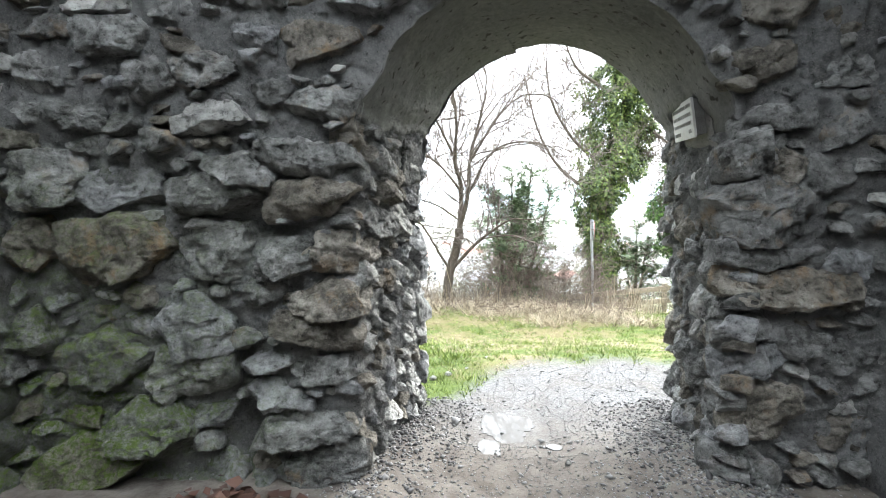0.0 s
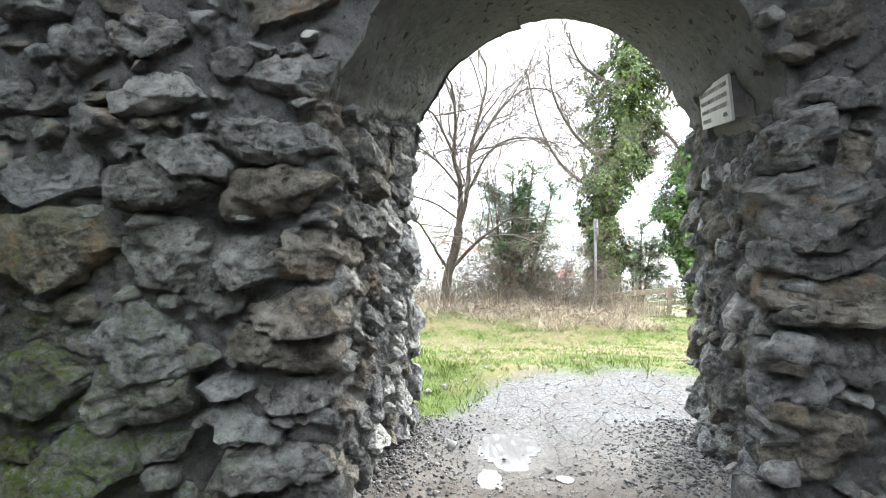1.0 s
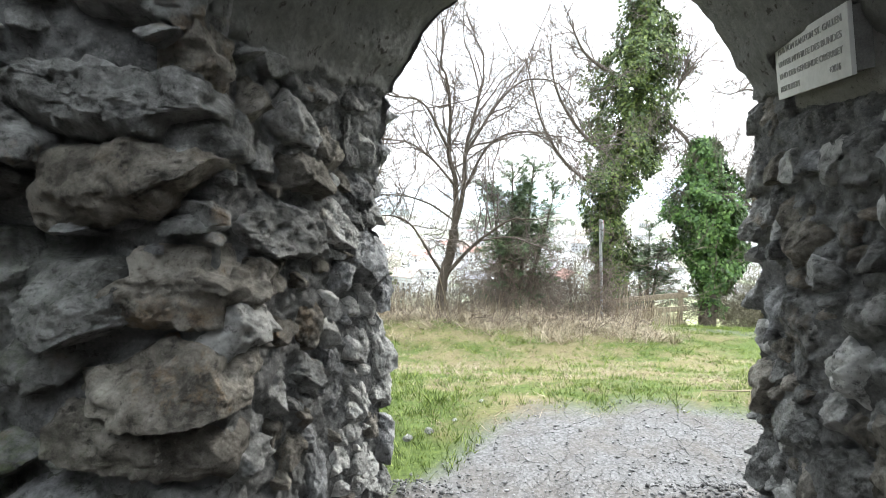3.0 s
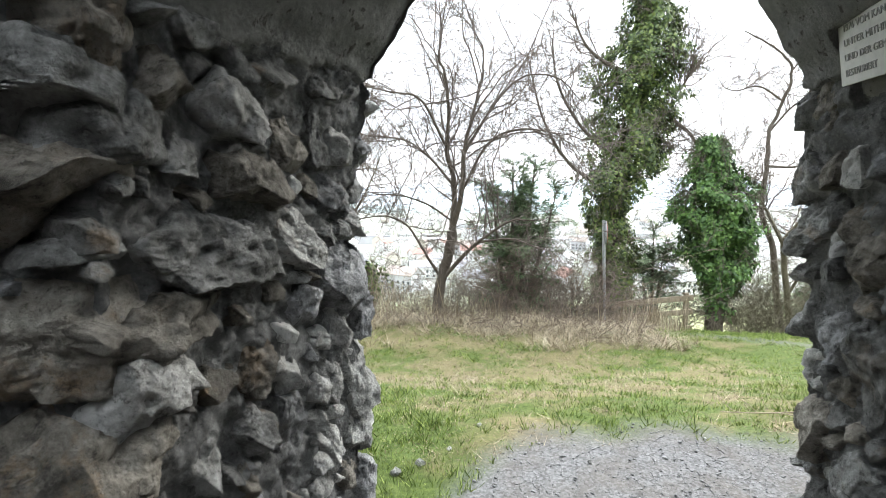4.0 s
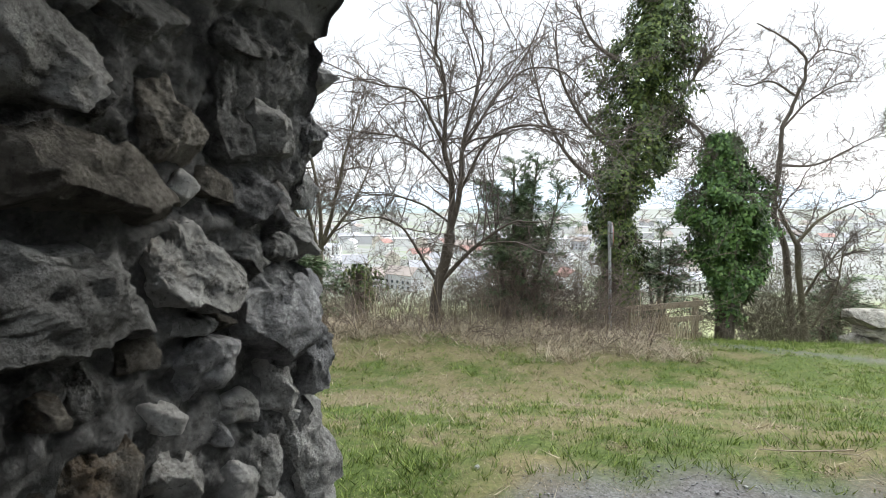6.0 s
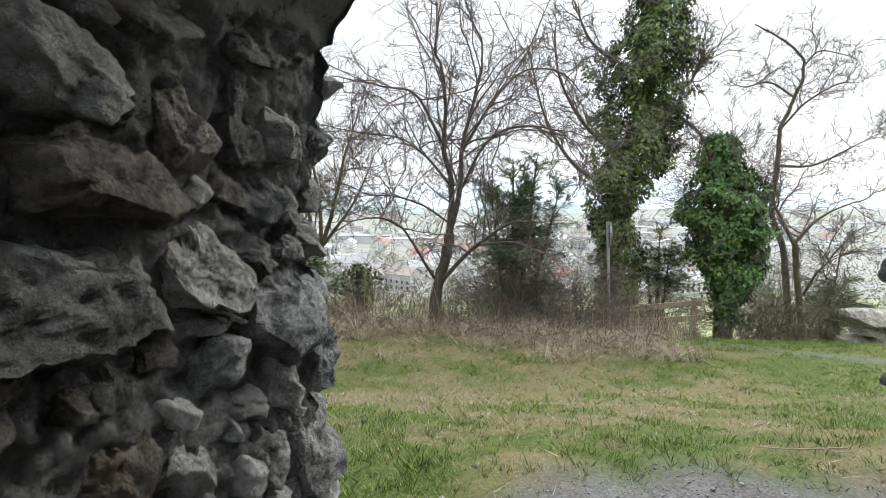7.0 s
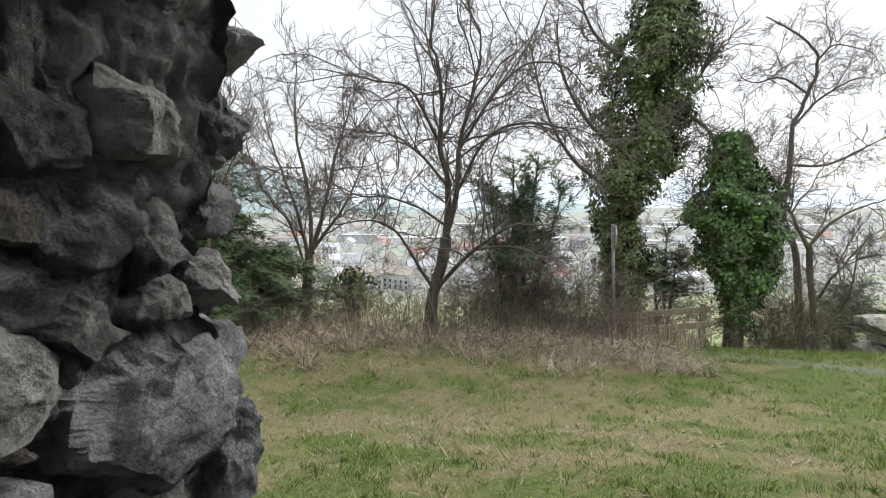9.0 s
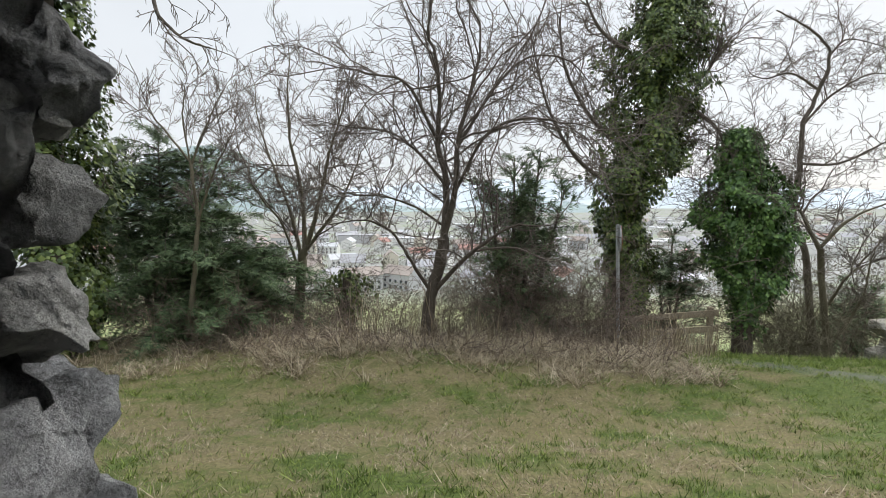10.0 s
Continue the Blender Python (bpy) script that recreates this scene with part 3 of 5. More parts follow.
INNER_HIGH = [(-0.52, 0.72, 0.30, 0.13, 0.04, "g"), (-0.55, 0.91, 0.38, 0.15, 0.05, "n"), (-1.91, 1.66, 0.30, 0.26, 0.12, "g"), (-1.68, 0.77, 0.40, 0.27, 0.08, "g"),
              (-2.00, 0.91, 0.23, 0.20, 0.08, "g"), (-1.95, 1.34, 0.28, 0.22, 0.08, "n"), (-0.53, 2.31, 0.39, 0.17, 0.04, "n"), (-1.06, 1.97, 0.32, 0.14, 0.06, "p"),
              (-1.33, 2.15, 0.24, 0.18, 0.06, "g"), (-0.26, 2.52, 0.33, 0.18, 0.03, "b"), (-1.51, 2.35, 0.29, 0.18, 0.06, "g"), (-1.10, 2.19, 0.32, 0.15, 0.05, "g"),
              (-0.55, 0.22, 0.40, 0.20, 0.06, "g"), (-1.30, 1.86, 0.16, 0.10, 0.08, "g"), (-0.53, 2.02, 0.32, 0.14, 0.04, "g"), (-0.82, 2.36, 0.26, 0.13, 0.03, "b")]
INNER_EAST = [(1.50, 1.75, 0.24, 0.20, 0.06, "g"), (1.67, 1.71, 0.15, 0.17, 0.05, "n"), (1.87, 1.65, 0.20, 0.20, 0.04, "g"), (1.61, 1.51, 0.48, 0.26, 0.07, "g"),
              (1.60, 1.30, 0.42, 0.15, 0.05, "g"), (1.68, 1.12, 0.54, 0.18, 0.08, "n"), (1.50, 0.95, 0.22, 0.14, 0.06, "g"), (1.55, 0.78, 0.30, 0.18, 0.06, "b"),
              (1.77, 0.88, 0.28, 0.13, 0.05, "g"), (1.62, 0.53, 0.30, 0.26, 0.05, "n"), (1.53, 2.21, 0.30, 0.15, 0.03, "n"), (1.93, 1.90, 0.22, 0.18, 0.03, "g"),
              (1.98, 1.25, 0.20, 0.20, 0.04, "b"), (1.52, 0.24, 0.32, 0.20, 0.05, "g"), (1.64, 1.95, 0.36, 0.13, 0.04, "g")]
# Pale kinds at the outer end put daylight into the stone colour.
WEST_SIDE = [(2.76, 1.78, 0.17, 0.16, 0.045, "p"), (2.86, 1.62, 0.30, 0.11, 0.06, "n"), (2.67, 1.46, 0.44, 0.17, 0.05, "g"), (3.05, 1.44, 0.23, 0.17, 0.045, "p"),
             (2.57, 1.31, 0.30, 0.13, 0.045, "n"), (2.50, 1.21, 0.20, 0.13, 0.04, "p"), (2.45, 1.09, 0.17, 0.13, 0.04, "n"), (3.07, 1.24, 0.14, 0.12, 0.03, "b"),
             (3.42, 1.79, 0.30, 0.22, 0.0, "p"), (3.25, 1.59, 0.12, 0.14, 0.02, "b"), (3.38, 1.58, 0.14, 0.12, 0.03, "b"), (3.24, 1.455, 0.11, 0.11, 0.03, "g"),
             (3.38, 1.46, 0.15, 0.07, 0.03, "g"), (3.39, 1.29, 0.46, 0.23, 0.045, "b"), (3.54, 1.09, 0.15, 0.18, 0.04, "b")]
WEST_MORE = [(3.04, 1.335, 0.12, 0.04, 0.02, "g"), (2.89, 1.76, 0.10, 0.12, 0.0, "g"), (3.04, 1.75, 0.14, 0.18, 0.01, "n"), (3.21, 1.79, 0.14, 0.20, 0.0, "g"), (3.30, 1.95, 0.34, 0.12, -0.01, "g"), (3.0, 1.92, 0.2, 0.12, 0.0, "g"),
             (2.47, 1.70, 0.17, 0.14, 0.03, "g"), (2.62, 1.66, 0.12, 0.12, 0.01, "g"), (3.48, 0.85, 0.24, 0.24, 0.03, "p"), (2.83, 1.13, 0.2, 0.2, 0.01, "n"),
             (3.56, 1.80, 0.14, 0.15, 0.0, "b"), (3.55, 1.60, 0.13, 0.12, -0.015, "g"), (3.56, 0.62, 0.16, 0.20, 0.02, "p"), (3.56, 0.36, 0.16, 0.22, 0.03, "b")]


def lay(rows, parent, rnd, place, proud, pale=lambda u: 0.05, turn=8, fine=0.011):
    """Stones on a wall: rows say how far each stands out and its kind, or chance does."""
    for u, v, w, h, *given in rows:
        stand, kind = given or (rnd.uniform(*proud), pick_stone(rnd, pale(u)))
        m = place(u, v, -stand) @ pose(0, 0, 0, rnd.uniform(-turn, turn), rnd.uniform(-9, 9), rnd.uniform(-turn, turn))
        grown = 1.0 if fine < 0.009 else 1.06
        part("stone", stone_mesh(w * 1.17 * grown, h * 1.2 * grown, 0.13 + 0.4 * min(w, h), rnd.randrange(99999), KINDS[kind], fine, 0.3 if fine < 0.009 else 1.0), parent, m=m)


def on_front(u, v, into):
    return pose(u, FRONT + into, v)


def on_west(u, v, into):
    return pose(mid_x(u) - half_w(u) - into + float(lean_west(u, v)), u, v, 0, 0, 79.4)


def on_east(u, v, into):
    return pose(mid_x(u) + half_w(u) + into + float(give_east(u, v)), u, v, 0, 0, -98.4)


def outward(u):
    """More pale stones towards the outer end, painting in the daylight that falls there."""
    return 0.1 + 1.3 * max(0.0, u - 2.75)


def lay_walls():
    rnd = random.Random(7)
    known = INNER_WEST + INNER_HIGH + INNER_EAST
    taken = list(known)
    rows = fill(rnd, -2.15, 2.15, 0.05, 3.1, taken, front_allowed, ((0.3, 250), (0.2, 700), (0.13, 1800), (0.085, 3000)), 290 - len(known))
    lay([(min(u, -0.36 - 0.55 * w) if u < 0.5 and v < SPRING else u, v, w, *more) for u, v, w, *more in known], wall_inner, rnd, on_front, None)
    lay(rows, wall_inner, rnd, on_front, (-0.015, 0.05))
    known = WEST_SIDE + WEST_MORE
    taken = list(known)
    rows = fill(rnd, FRONT, BACK, -0.05, 1.95, taken, jamb_allowed, ((0.17, 400), (0.13, 1500), (0.09, 4000), (0.06, 5000)), 270, (0.6, 1.5))
    lay(known, jamb_west, rnd, on_west, None, fine=0.007)
    lay(rows, jamb_west, rnd, on_west, (-0.004, 0.028), outward, 14, 0.007)
    rows = fill(rnd, FRONT, BACK, -0.05, 1.9, [], lambda u, v, w, h: jamb_allowed(u + 0.04, v, w, h) and (abs(u - 3.014) > 0.34 + w / 2 or v + h / 2 < SPRING - 0.09), ((0.2, 300), (0.14, 1500), (0.095, 4000), (0.06, 5000)), 290, (0.75, 1.6))
    lay(rows, jamb_east, rnd, on_east, (-0.006, 0.028), lambda u: 0.12, 14)


lay_walls()


# ---- the roofless chamber ----
def rough_wall(name, origin, along, inward, length, height, label):
    """A thick rubble wall: a rough inner face, closed by a plain back and top."""
    nu, nv = int(length / 0.08), int(height / 0.08)
    u, v = np.meshgrid(np.linspace(0, length, nu), np.linspace(-0.2, height, nv), indexing="ij")
    A, B = np.array(along, float), np.array(inward, float)
    Q = np.array(origin, float) + u.reshape(-1, 1) * A + v.reshape(-1, 1) * np.array([0, 0, 1.0])
    Q = Q + B * (fbm(Q * np.array([3.5, 3.5, 5.0]), 5, 21.0) * 0.3)[:, None]
    back = np.array(origin, float) + u.reshape(-1, 1) * A + v.reshape(-1, 1) * np.array([0, 0, 1.0]) - B * 0.7
    i, j = np.meshgrid(np.arange(nu - 1), np.arange(nv - 1), indexing="ij")
    i, j = i.ravel(), j.ravel()
    f = np.stack([i * nv + j, (i + 1) * nv + j, (i + 1) * nv + j + 1, i * nv + j + 1], 1)
    k = nu * nv
    e = np.arange(nu - 1)
    top = np.stack([e * nv + nv - 1, (e + 1) * nv + nv - 1, k + (e + 1) * nv + nv - 1, k + e * nv + nv - 1], 1)
    return tagged(part(name, fast_mesh(name, np.concatenate([Q, back]), np.concatenate([f, f[:, ::-1] + k, top]), MORTAR, True)), label, "wall", kind="structure")


wall_west = rough_wall("wall_west", (-2.12, 2.5, 0), (0, -1, 0), (1, 0, 0), 5.6, CHAMBER, "mossy rubble side wall of the roofless chamber")
wall_east = rough_wall("wall_east", (2.16, 2.5, 0), (0, -1, 0), (-1, 0, 0), 5.6, CHAMBER, "grey mortared side wall of the roofless chamber")
wall_south = rough_wall("wall_south", (-2.3, -2.9, 0), (1, 0, 0), (0, 1, 0), 4.7, CHAMBER, "rubble back wall of the roofless chamber")


def lay_side():
    rnd = random.Random(19)
    rows = fill(rnd, 0.9, 2.3, 0.1, 2.6, [], lambda u, v, w, h: True, ((0.34, 200), (0.22, 400), (0.14, 500)), 90)
    lay(rows, wall_west, rnd, lambda u, v, into: pose(-2.12 - into, u, v, 0, 0, 90), (0.02, 0.1), fine=0.02)
    rows = fill(rnd, 0.9, 2.3, 0.1, 2.6, [], lambda u, v, w, h: True, ((0.34, 60), (0.22, 120), (0.14, 200)), 40)
    lay(rows, wall_east, rnd, lambda u, v, into: pose(2.16 + into, u, v, 0, 0, -90), (0.0, 0.05), fine=0.02)


lay_side()


def add_shade_ledge():
    """An unseen ledge added along the inner wall to shade its top, wider on the east side."""
    n = 40
    u, v = np.meshgrid(np.linspace(-2.3, 2.35, n), np.linspace(0, 1, n), indexing="ij")
    edge = np.interp(u, [-2.3, 1.0, 1.5, 2.35], [1.75, 1.9, 1.1, 0.9]) + 0.5 * fbm(np.stack([u.ravel() * 2.5, 0 * u.ravel(), 0 * u.ravel()], 1), 3, 3.0).reshape(u.shape)
    Q = np.stack([u.ravel(), (edge + (2.6 - edge) * v).ravel(), np.full(u.size, 3.5)], 1)
    Q[:, 2] += fbm(Q * 4, 4, 6.0) * 0.15
    top = Q + np.array([0, 0, 0.35])
    i, j = np.meshgrid(np.arange(n - 1), np.arange(n - 1), indexing="ij")
    i, j = i.ravel(), j.ravel()
    f = np.stack([i * n + j, i * n + j + 1, (i + 1) * n + j + 1, (i + 1) * n + j], 1)
    e = np.arange(n - 1)
    rim = np.stack([e * n, (e + 1) * n, (e + 1) * n + n * n, e * n + n * n], 1)
    tagged(part("ceiling_chamber", fast_mesh("ceiling_chamber", np.concatenate([Q, top]), np.concatenate([f, f[:, ::-1] + n * n, rim]), MORTAR, True)), "unseen mortar ledge added overhead to shade the top of the inner wall", "ceiling", kind="structure")


# Light blocker above the view, not a known part of the chamber.
add_shade_ledge()


# ---- plaque ----
def text_mesh(name, text, size, material, depth=0.0015):
    cu = bpy.data.curves.new(name, "FONT")
    cu.body, cu.size, cu.extrude, cu.align_x = text, size, depth, "LEFT"
    ob = bpy.data.objects.new(name, cu)
    scene.collection.objects.link(ob)
    bpy.context.view_layer.update()
    me = bpy.data.meshes.new_from_object(ob.evaluated_get(bpy.context.evaluated_depsgraph_get()))
    bpy.data.objects.remove(ob)
    me.name = name
    me.materials.clear()
    me.materials.append(material)
    return me


def build_plaque():
    slab = plain_material("pale_stone_slab", (0.37, 0.37, 0.355), (0.47, 0.468, 0.45), 0.7, scale=5)
    ink = plain_material("incised_letters", (0.23, 0.23, 0.226), (0.30, 0.298, 0.29), 0.9, scale=30)
    bed = mortar_material("pale_mortar_bed", (0.24, 0.235, 0.22), (0.34, 0.33, 0.31))
    m = pose(1.443, 3.015, 2.024, 0, 0, -103.6) @ pose(0, 0, 0, 9, 3.7, 0)
    plaque = thing("plaque", "pale stone memorial plaque with carved dark lettering on the wall", "plaque", m)
    face = part("slab", bm_mesh("slab", box_bm(0.56, 0.014, 0.212, 0.003, (0, 0.007, 0)), slab, 30), plaque)
    # Dark colour on the backing paints the shade along the slab's edge.
    shade = plain_material("shaded_slab_edge", (0.09, 0.088, 0.084), (0.15, 0.148, 0.14), 0.95, scale=25)
    part("backing", bm_mesh("backing", box_bm(0.54, 0.05, 0.19, 0.003, (0, 0.04, 0)), shade, 30), plaque, "backing coloured dark as the shaded edge of the slab")
    lines = (("1976 VOM KANTON ST. GALLEN", 0.064, -0.245), ("UNTER MITHILFE DES BUNDES", 0.018, -0.245), ("UND DER GEMEINDE OBERRIET", -0.028, -0.245), ("RESTAURIERT", -0.076, -0.245), ("+2016", -0.074, 0.15))
    for text, z, x in lines:
        me = text_mesh("lettering", text, 0.036, ink)
        xs = [v.co.x for v in me.vertices]
        wide = max(xs) - min(xs)
        goal = 0.485 if len(text) > 20 else wide * 0.8
        part("lettering", me, face, "dark carved capitals", pose(x, -0.0008, z - 0.004, 90) @ Matrix.Diagonal((goal / wide, 0.86, 1, 1)))
    n = 26
    t = np.linspace(-1, 1, n)
    A, B = np.meshgrid(t, t, indexing="ij")
    V = np.stack([A.ravel() * 0.34, np.zeros(A.size), B.ravel() * 0.17], 1)
    lump = 1 + fbm(V * 6, 3, 2.0) * 0.5
    V[:, 0] *= lump
    V[:, 2] *= lump
    edge = np.maximum(np.abs(A.ravel()), np.abs(B.ravel()))
    V[:, 1] = 0.055 + 0.11 * np.clip(edge - 0.72, 0, 1) + fbm(V * 14, 3) * 0.02
    i, j = np.meshgrid(np.arange(n - 1), np.arange(n - 1), indexing="ij")
    i, j = i.ravel(), j.ravel()
    part("mortar_bed", fast_mesh("mortar_bed", V, np.stack([i * n + j, (i + 1) * n + j, (i + 1) * n + j + 1, i * n + j + 1], 1), bed, True), plaque, "rough pale mortar bed")


build_plaque()


# ---- puddles, gravel stones, dead leaves ----
def build_puddle(name, cx, cy, rx, ry, seed, z, tail=0.0):
    k = Nodes("puddle_water", 0.03, spec=0.5)
    k.color((0.16, 0.155, 0.15))
    k.b.inputs["Coat Weight"].default_value, k.b.inputs["Coat Roughness"].default_value, k.b.inputs["Coat IOR"].default_value = 1.0, 0.02, 1.6
    n = 160
    a = np.linspace(0, 2 * np.pi, n, endpoint=False)
    ring = np.stack([np.cos(a) * 1.6, np.sin(a) * 1.6, np.full_like(a, seed)], 1)
    r = (1 + 0.7 * fbm(ring, 4, seed) + 0.35 * fbm(ring * 5, 4, seed + 3)) * (1 + tail * np.exp(-((a - 4.9) / 0.3) ** 2) - 0.25 * np.exp(-((a - 3.9) / 0.5) ** 2))
    V = [(cx, cy, z)] + [(cx + np.cos(t) * rx * s, cy + np.sin(t) * ry * s, z) for t, s in zip(a, r)]
    V += [(p[0], p[1], z - 0.02) for p in V[1:]]
    bm = bmesh.new()
    bv = [bm.verts.new(p) for p in V]
    for i in range(n):
        j = (i + 1) % n
        bm.faces.new((bv[0], bv[1 + i], bv[1 + j]))
        bm.faces.new((bv[1 + i], bv[1 + n + i], bv[1 + n + j], bv[1 + j]))
    tagged(part(name, bm_mesh(name, bm, k.mat)), "shallow rain puddle on the gravel mirroring the sky", "puddle", "puddles on the gravel")


build_puddle("puddle", 0.43, 3.38, 0.23, 0.22, 3.0, -0.006, 0.55)
build_puddle("puddle", 0.31, 2.82, 0.07, 0.12, 8.0, 0.107)
build_puddle("puddle", 0.70, 2.86, 0.05, 0.04, 5.0, 0.103)


def scatter_bits(name, n, area, size, material, label, category, share, flat=0.6, seed=1):
    """Many small angular stones or chips in one mesh."""
    rnd = np.random.RandomState(seed)
    x, y = rnd.uniform(area[0], area[1], n * 3), rnd.uniform(area[2], area[3], n * 3)
    keep = rnd.uniform(size=n * 3) < share(x, y)
    x, y = x[keep][:n], y[keep][:n]
    n = len(x)
    base = np.array([[1, 0, 0], [-1, 0, 0], [0, 1, 0], [0, -1, 0], [0, 0, 1], [0, 0, -1]], float)
    tri = np.array([[0, 2, 4], [2, 1, 4], [1, 3, 4], [3, 0, 4], [2, 0, 5], [1, 2, 5], [3, 1, 5], [0, 3, 5]])
    s = size * rnd.lognormal(0, 0.45, n)
    q = base[None] * rnd.uniform(0.6, 1.3, (n, 6, 1)) + rnd.normal(0, 0.22, (n, 6, 3))
    q[:, :, 2] *= flat
    a = rnd.uniform(0, 6.28, n)
    c, d = np.cos(a)[:, None], np.sin(a)[:, None]
    q = np.stack([q[:, :, 0] * c - q[:, :, 1] * d, q[:, :, 0] * d + q[:, :, 1] * c, q[:, :, 2]], 2) * s[:, None, None]
    z = ground_z(x, y) + s * 0.3
    bank = np.exp(-((x + 0.25 - 0.187 * (y - 2.37)) / 0.2) ** 2) + np.exp(-((x - 1.42 - 0.148 * (y - 2.37)) / 0.22) ** 2)
    z = z + np.where((y > 1.8) & (y < 3.7), 0.07 * bank, 0)
    q += np.stack([x, y, z], 1)[:, None, :]
    faces = (tri[None] + (np.arange(n) * 6)[:, None, None]).reshape(-1, 3)
    return tagged(part(name, fast_mesh(name, q.reshape(-1, 3), faces, material)), label, category, kind="stuff")


scatter_bits("gravel", 15000, (-0.6, 3.6, 1.8, 5.2), 0.0046, PEBBLE, "loose grey gravel on the path", "gravel", lambda x, y: gravel_share(x, y) * np.where(y > 3.7, 0.8, 1.0) * np.where((np.abs(x - 0.45) < 0.27) & (np.abs(y - 3.36) < 0.27), 0.02, 1), 0.6, 3)
scatter_bits("gravel_banks", 9000, (-0.45, 1.75, 2.0, 3.8), 0.0072, CHIPS, "dark stone chips heaped along the passage walls", "gravel", lambda x, y: np.clip(np.abs(x - mid_x(y)) / 0.85 - 0.35, 0, 1) ** 1.5, 0.7, 5)


def leaf_cards(centres, normals, size, rnd, long=1.25):
    """Small folded leaves: two triangles on each side of a midrib."""
    n = len(centres)
    nrm = normals + rnd.normal(0, 0.45, (n, 3))
    nrm /= np.linalg.norm(nrm, axis=1, keepdims=True)
    down = np.array([0, 0, -1.0]) + rnd.normal(0, 0.5, (n, 3))
    t = down - (down * nrm).sum(1, keepdims=True) * nrm
    t /= np.linalg.norm(t, axis=1, keepdims=True) + 1e-6
    b = np.cross(nrm, t)
    s = (size * rnd.lognormal(0, 0.28, n))[:, None]
    root, tip = centres - t * s * 0.4 * long, centres + t * s * 0.6 * long
    mid_l, mid_r = centres + b * s * 0.5 - nrm * s * 0.14, centres - b * s * 0.5 - nrm * s * 0.14
    V = np.stack([root, mid_l, tip, mid_r], 1).reshape(-1, 3)
    k = np.arange(n)[:, None] * 4
    return V, np.concatenate([k + [0, 1, 2], k + [0, 2, 3]])


def build_litter():
    rnd = np.random.RandomState(12)
    n = 90
    c = np.stack([rnd.normal(-0.95, 0.12, n), rnd.normal(2.16, 0.07, n), np.zeros(n)], 1)
    c[:, 2] = ground_z(c[:, 0], c[:, 1]) + rnd.uniform(0.005, 0.06, n)
    V, Fc = leaf_cards(c, np.tile([0, 0, 1.0], (n, 1)), 0.055, rnd)
    tagged(part("dead_leaves", fast_mesh("dead_leaves", V, Fc, DEADLEAF)), "drift of brown dead leaves at the foot of the wall", "leaves", kind="stuff")


build_litter()


# ---- trees ----
def grow(start, way, length, r, level, rnd, out, bend=0.25, lift=0.05, kids=(5, 5), shrink=0.55):
    """Adds a wandering twig and its side twigs to out."""
    n = (3, 4, 6)[min(level, 2)]
    pts, d = [np.array(start, float)], np.array(way, float)
    d /= np.linalg.norm(d)
    for _ in range(n):
        d = d + rnd.normal(0, bend, 3) + np.array([0, 0, lift])
        d /= np.linalg.norm(d)
        pts.append(pts[-1] + d * length / n)
    pts = np.array(pts)
    out.append((pts, np.linspace(r, max(r * 0.45, 0.0028), n + 1), 4 if r > 0.012 else 3))
    if level <= 0:
        return
    for _ in range(rnd.randint(kids[0], kids[1] + 1)):
        f = rnd.uniform(0.2, 1.0)
        k = min(int(f * n), n - 1)
        p = pts[k] + (pts[k + 1] - pts[k]) * (f * n - k)
        axis = pts[k + 1] - pts[k]
        side = rnd.normal(0, 1, 3)
        side -= axis * (side @ axis) / (axis @ axis + 1e-9)
        side /= np.linalg.norm(side)
        w = axis / (np.linalg.norm(axis) + 1e-9) * 0.75 + side * rnd.uniform(0.5, 1.0)
        grow(p, w, length * rnd.uniform(0.4, 0.75) * (1.1 - 0.4 * f), max(r * shrink, 0.0045), level - 1, rnd, out, bend, lift, kids, shrink)


def smooth_line(pts, per=5):
    """A rounded line through points (Catmull-Rom)."""
    p = np.asarray(pts, float)
    p = np.concatenate([[2 * p[0] - p[1]], p, [2 * p[-1] - p[-2]]])
    out = []
    for i in range(1, len(p) - 2):
        for t in np.arange(per) / per:
            out.append(0.5 * (2 * p[i] + (p[i + 1] - p[i - 1]) * t + (2 * p[i - 1] - 5 * p[i] + 4 * p[i + 1] - p[i + 2]) * t * t + (3 * p[i] - p[i - 1] - 3 * p[i + 1] + p[i + 2]) * t ** 3))
    out.append(p[-2])
    return np.array(out)


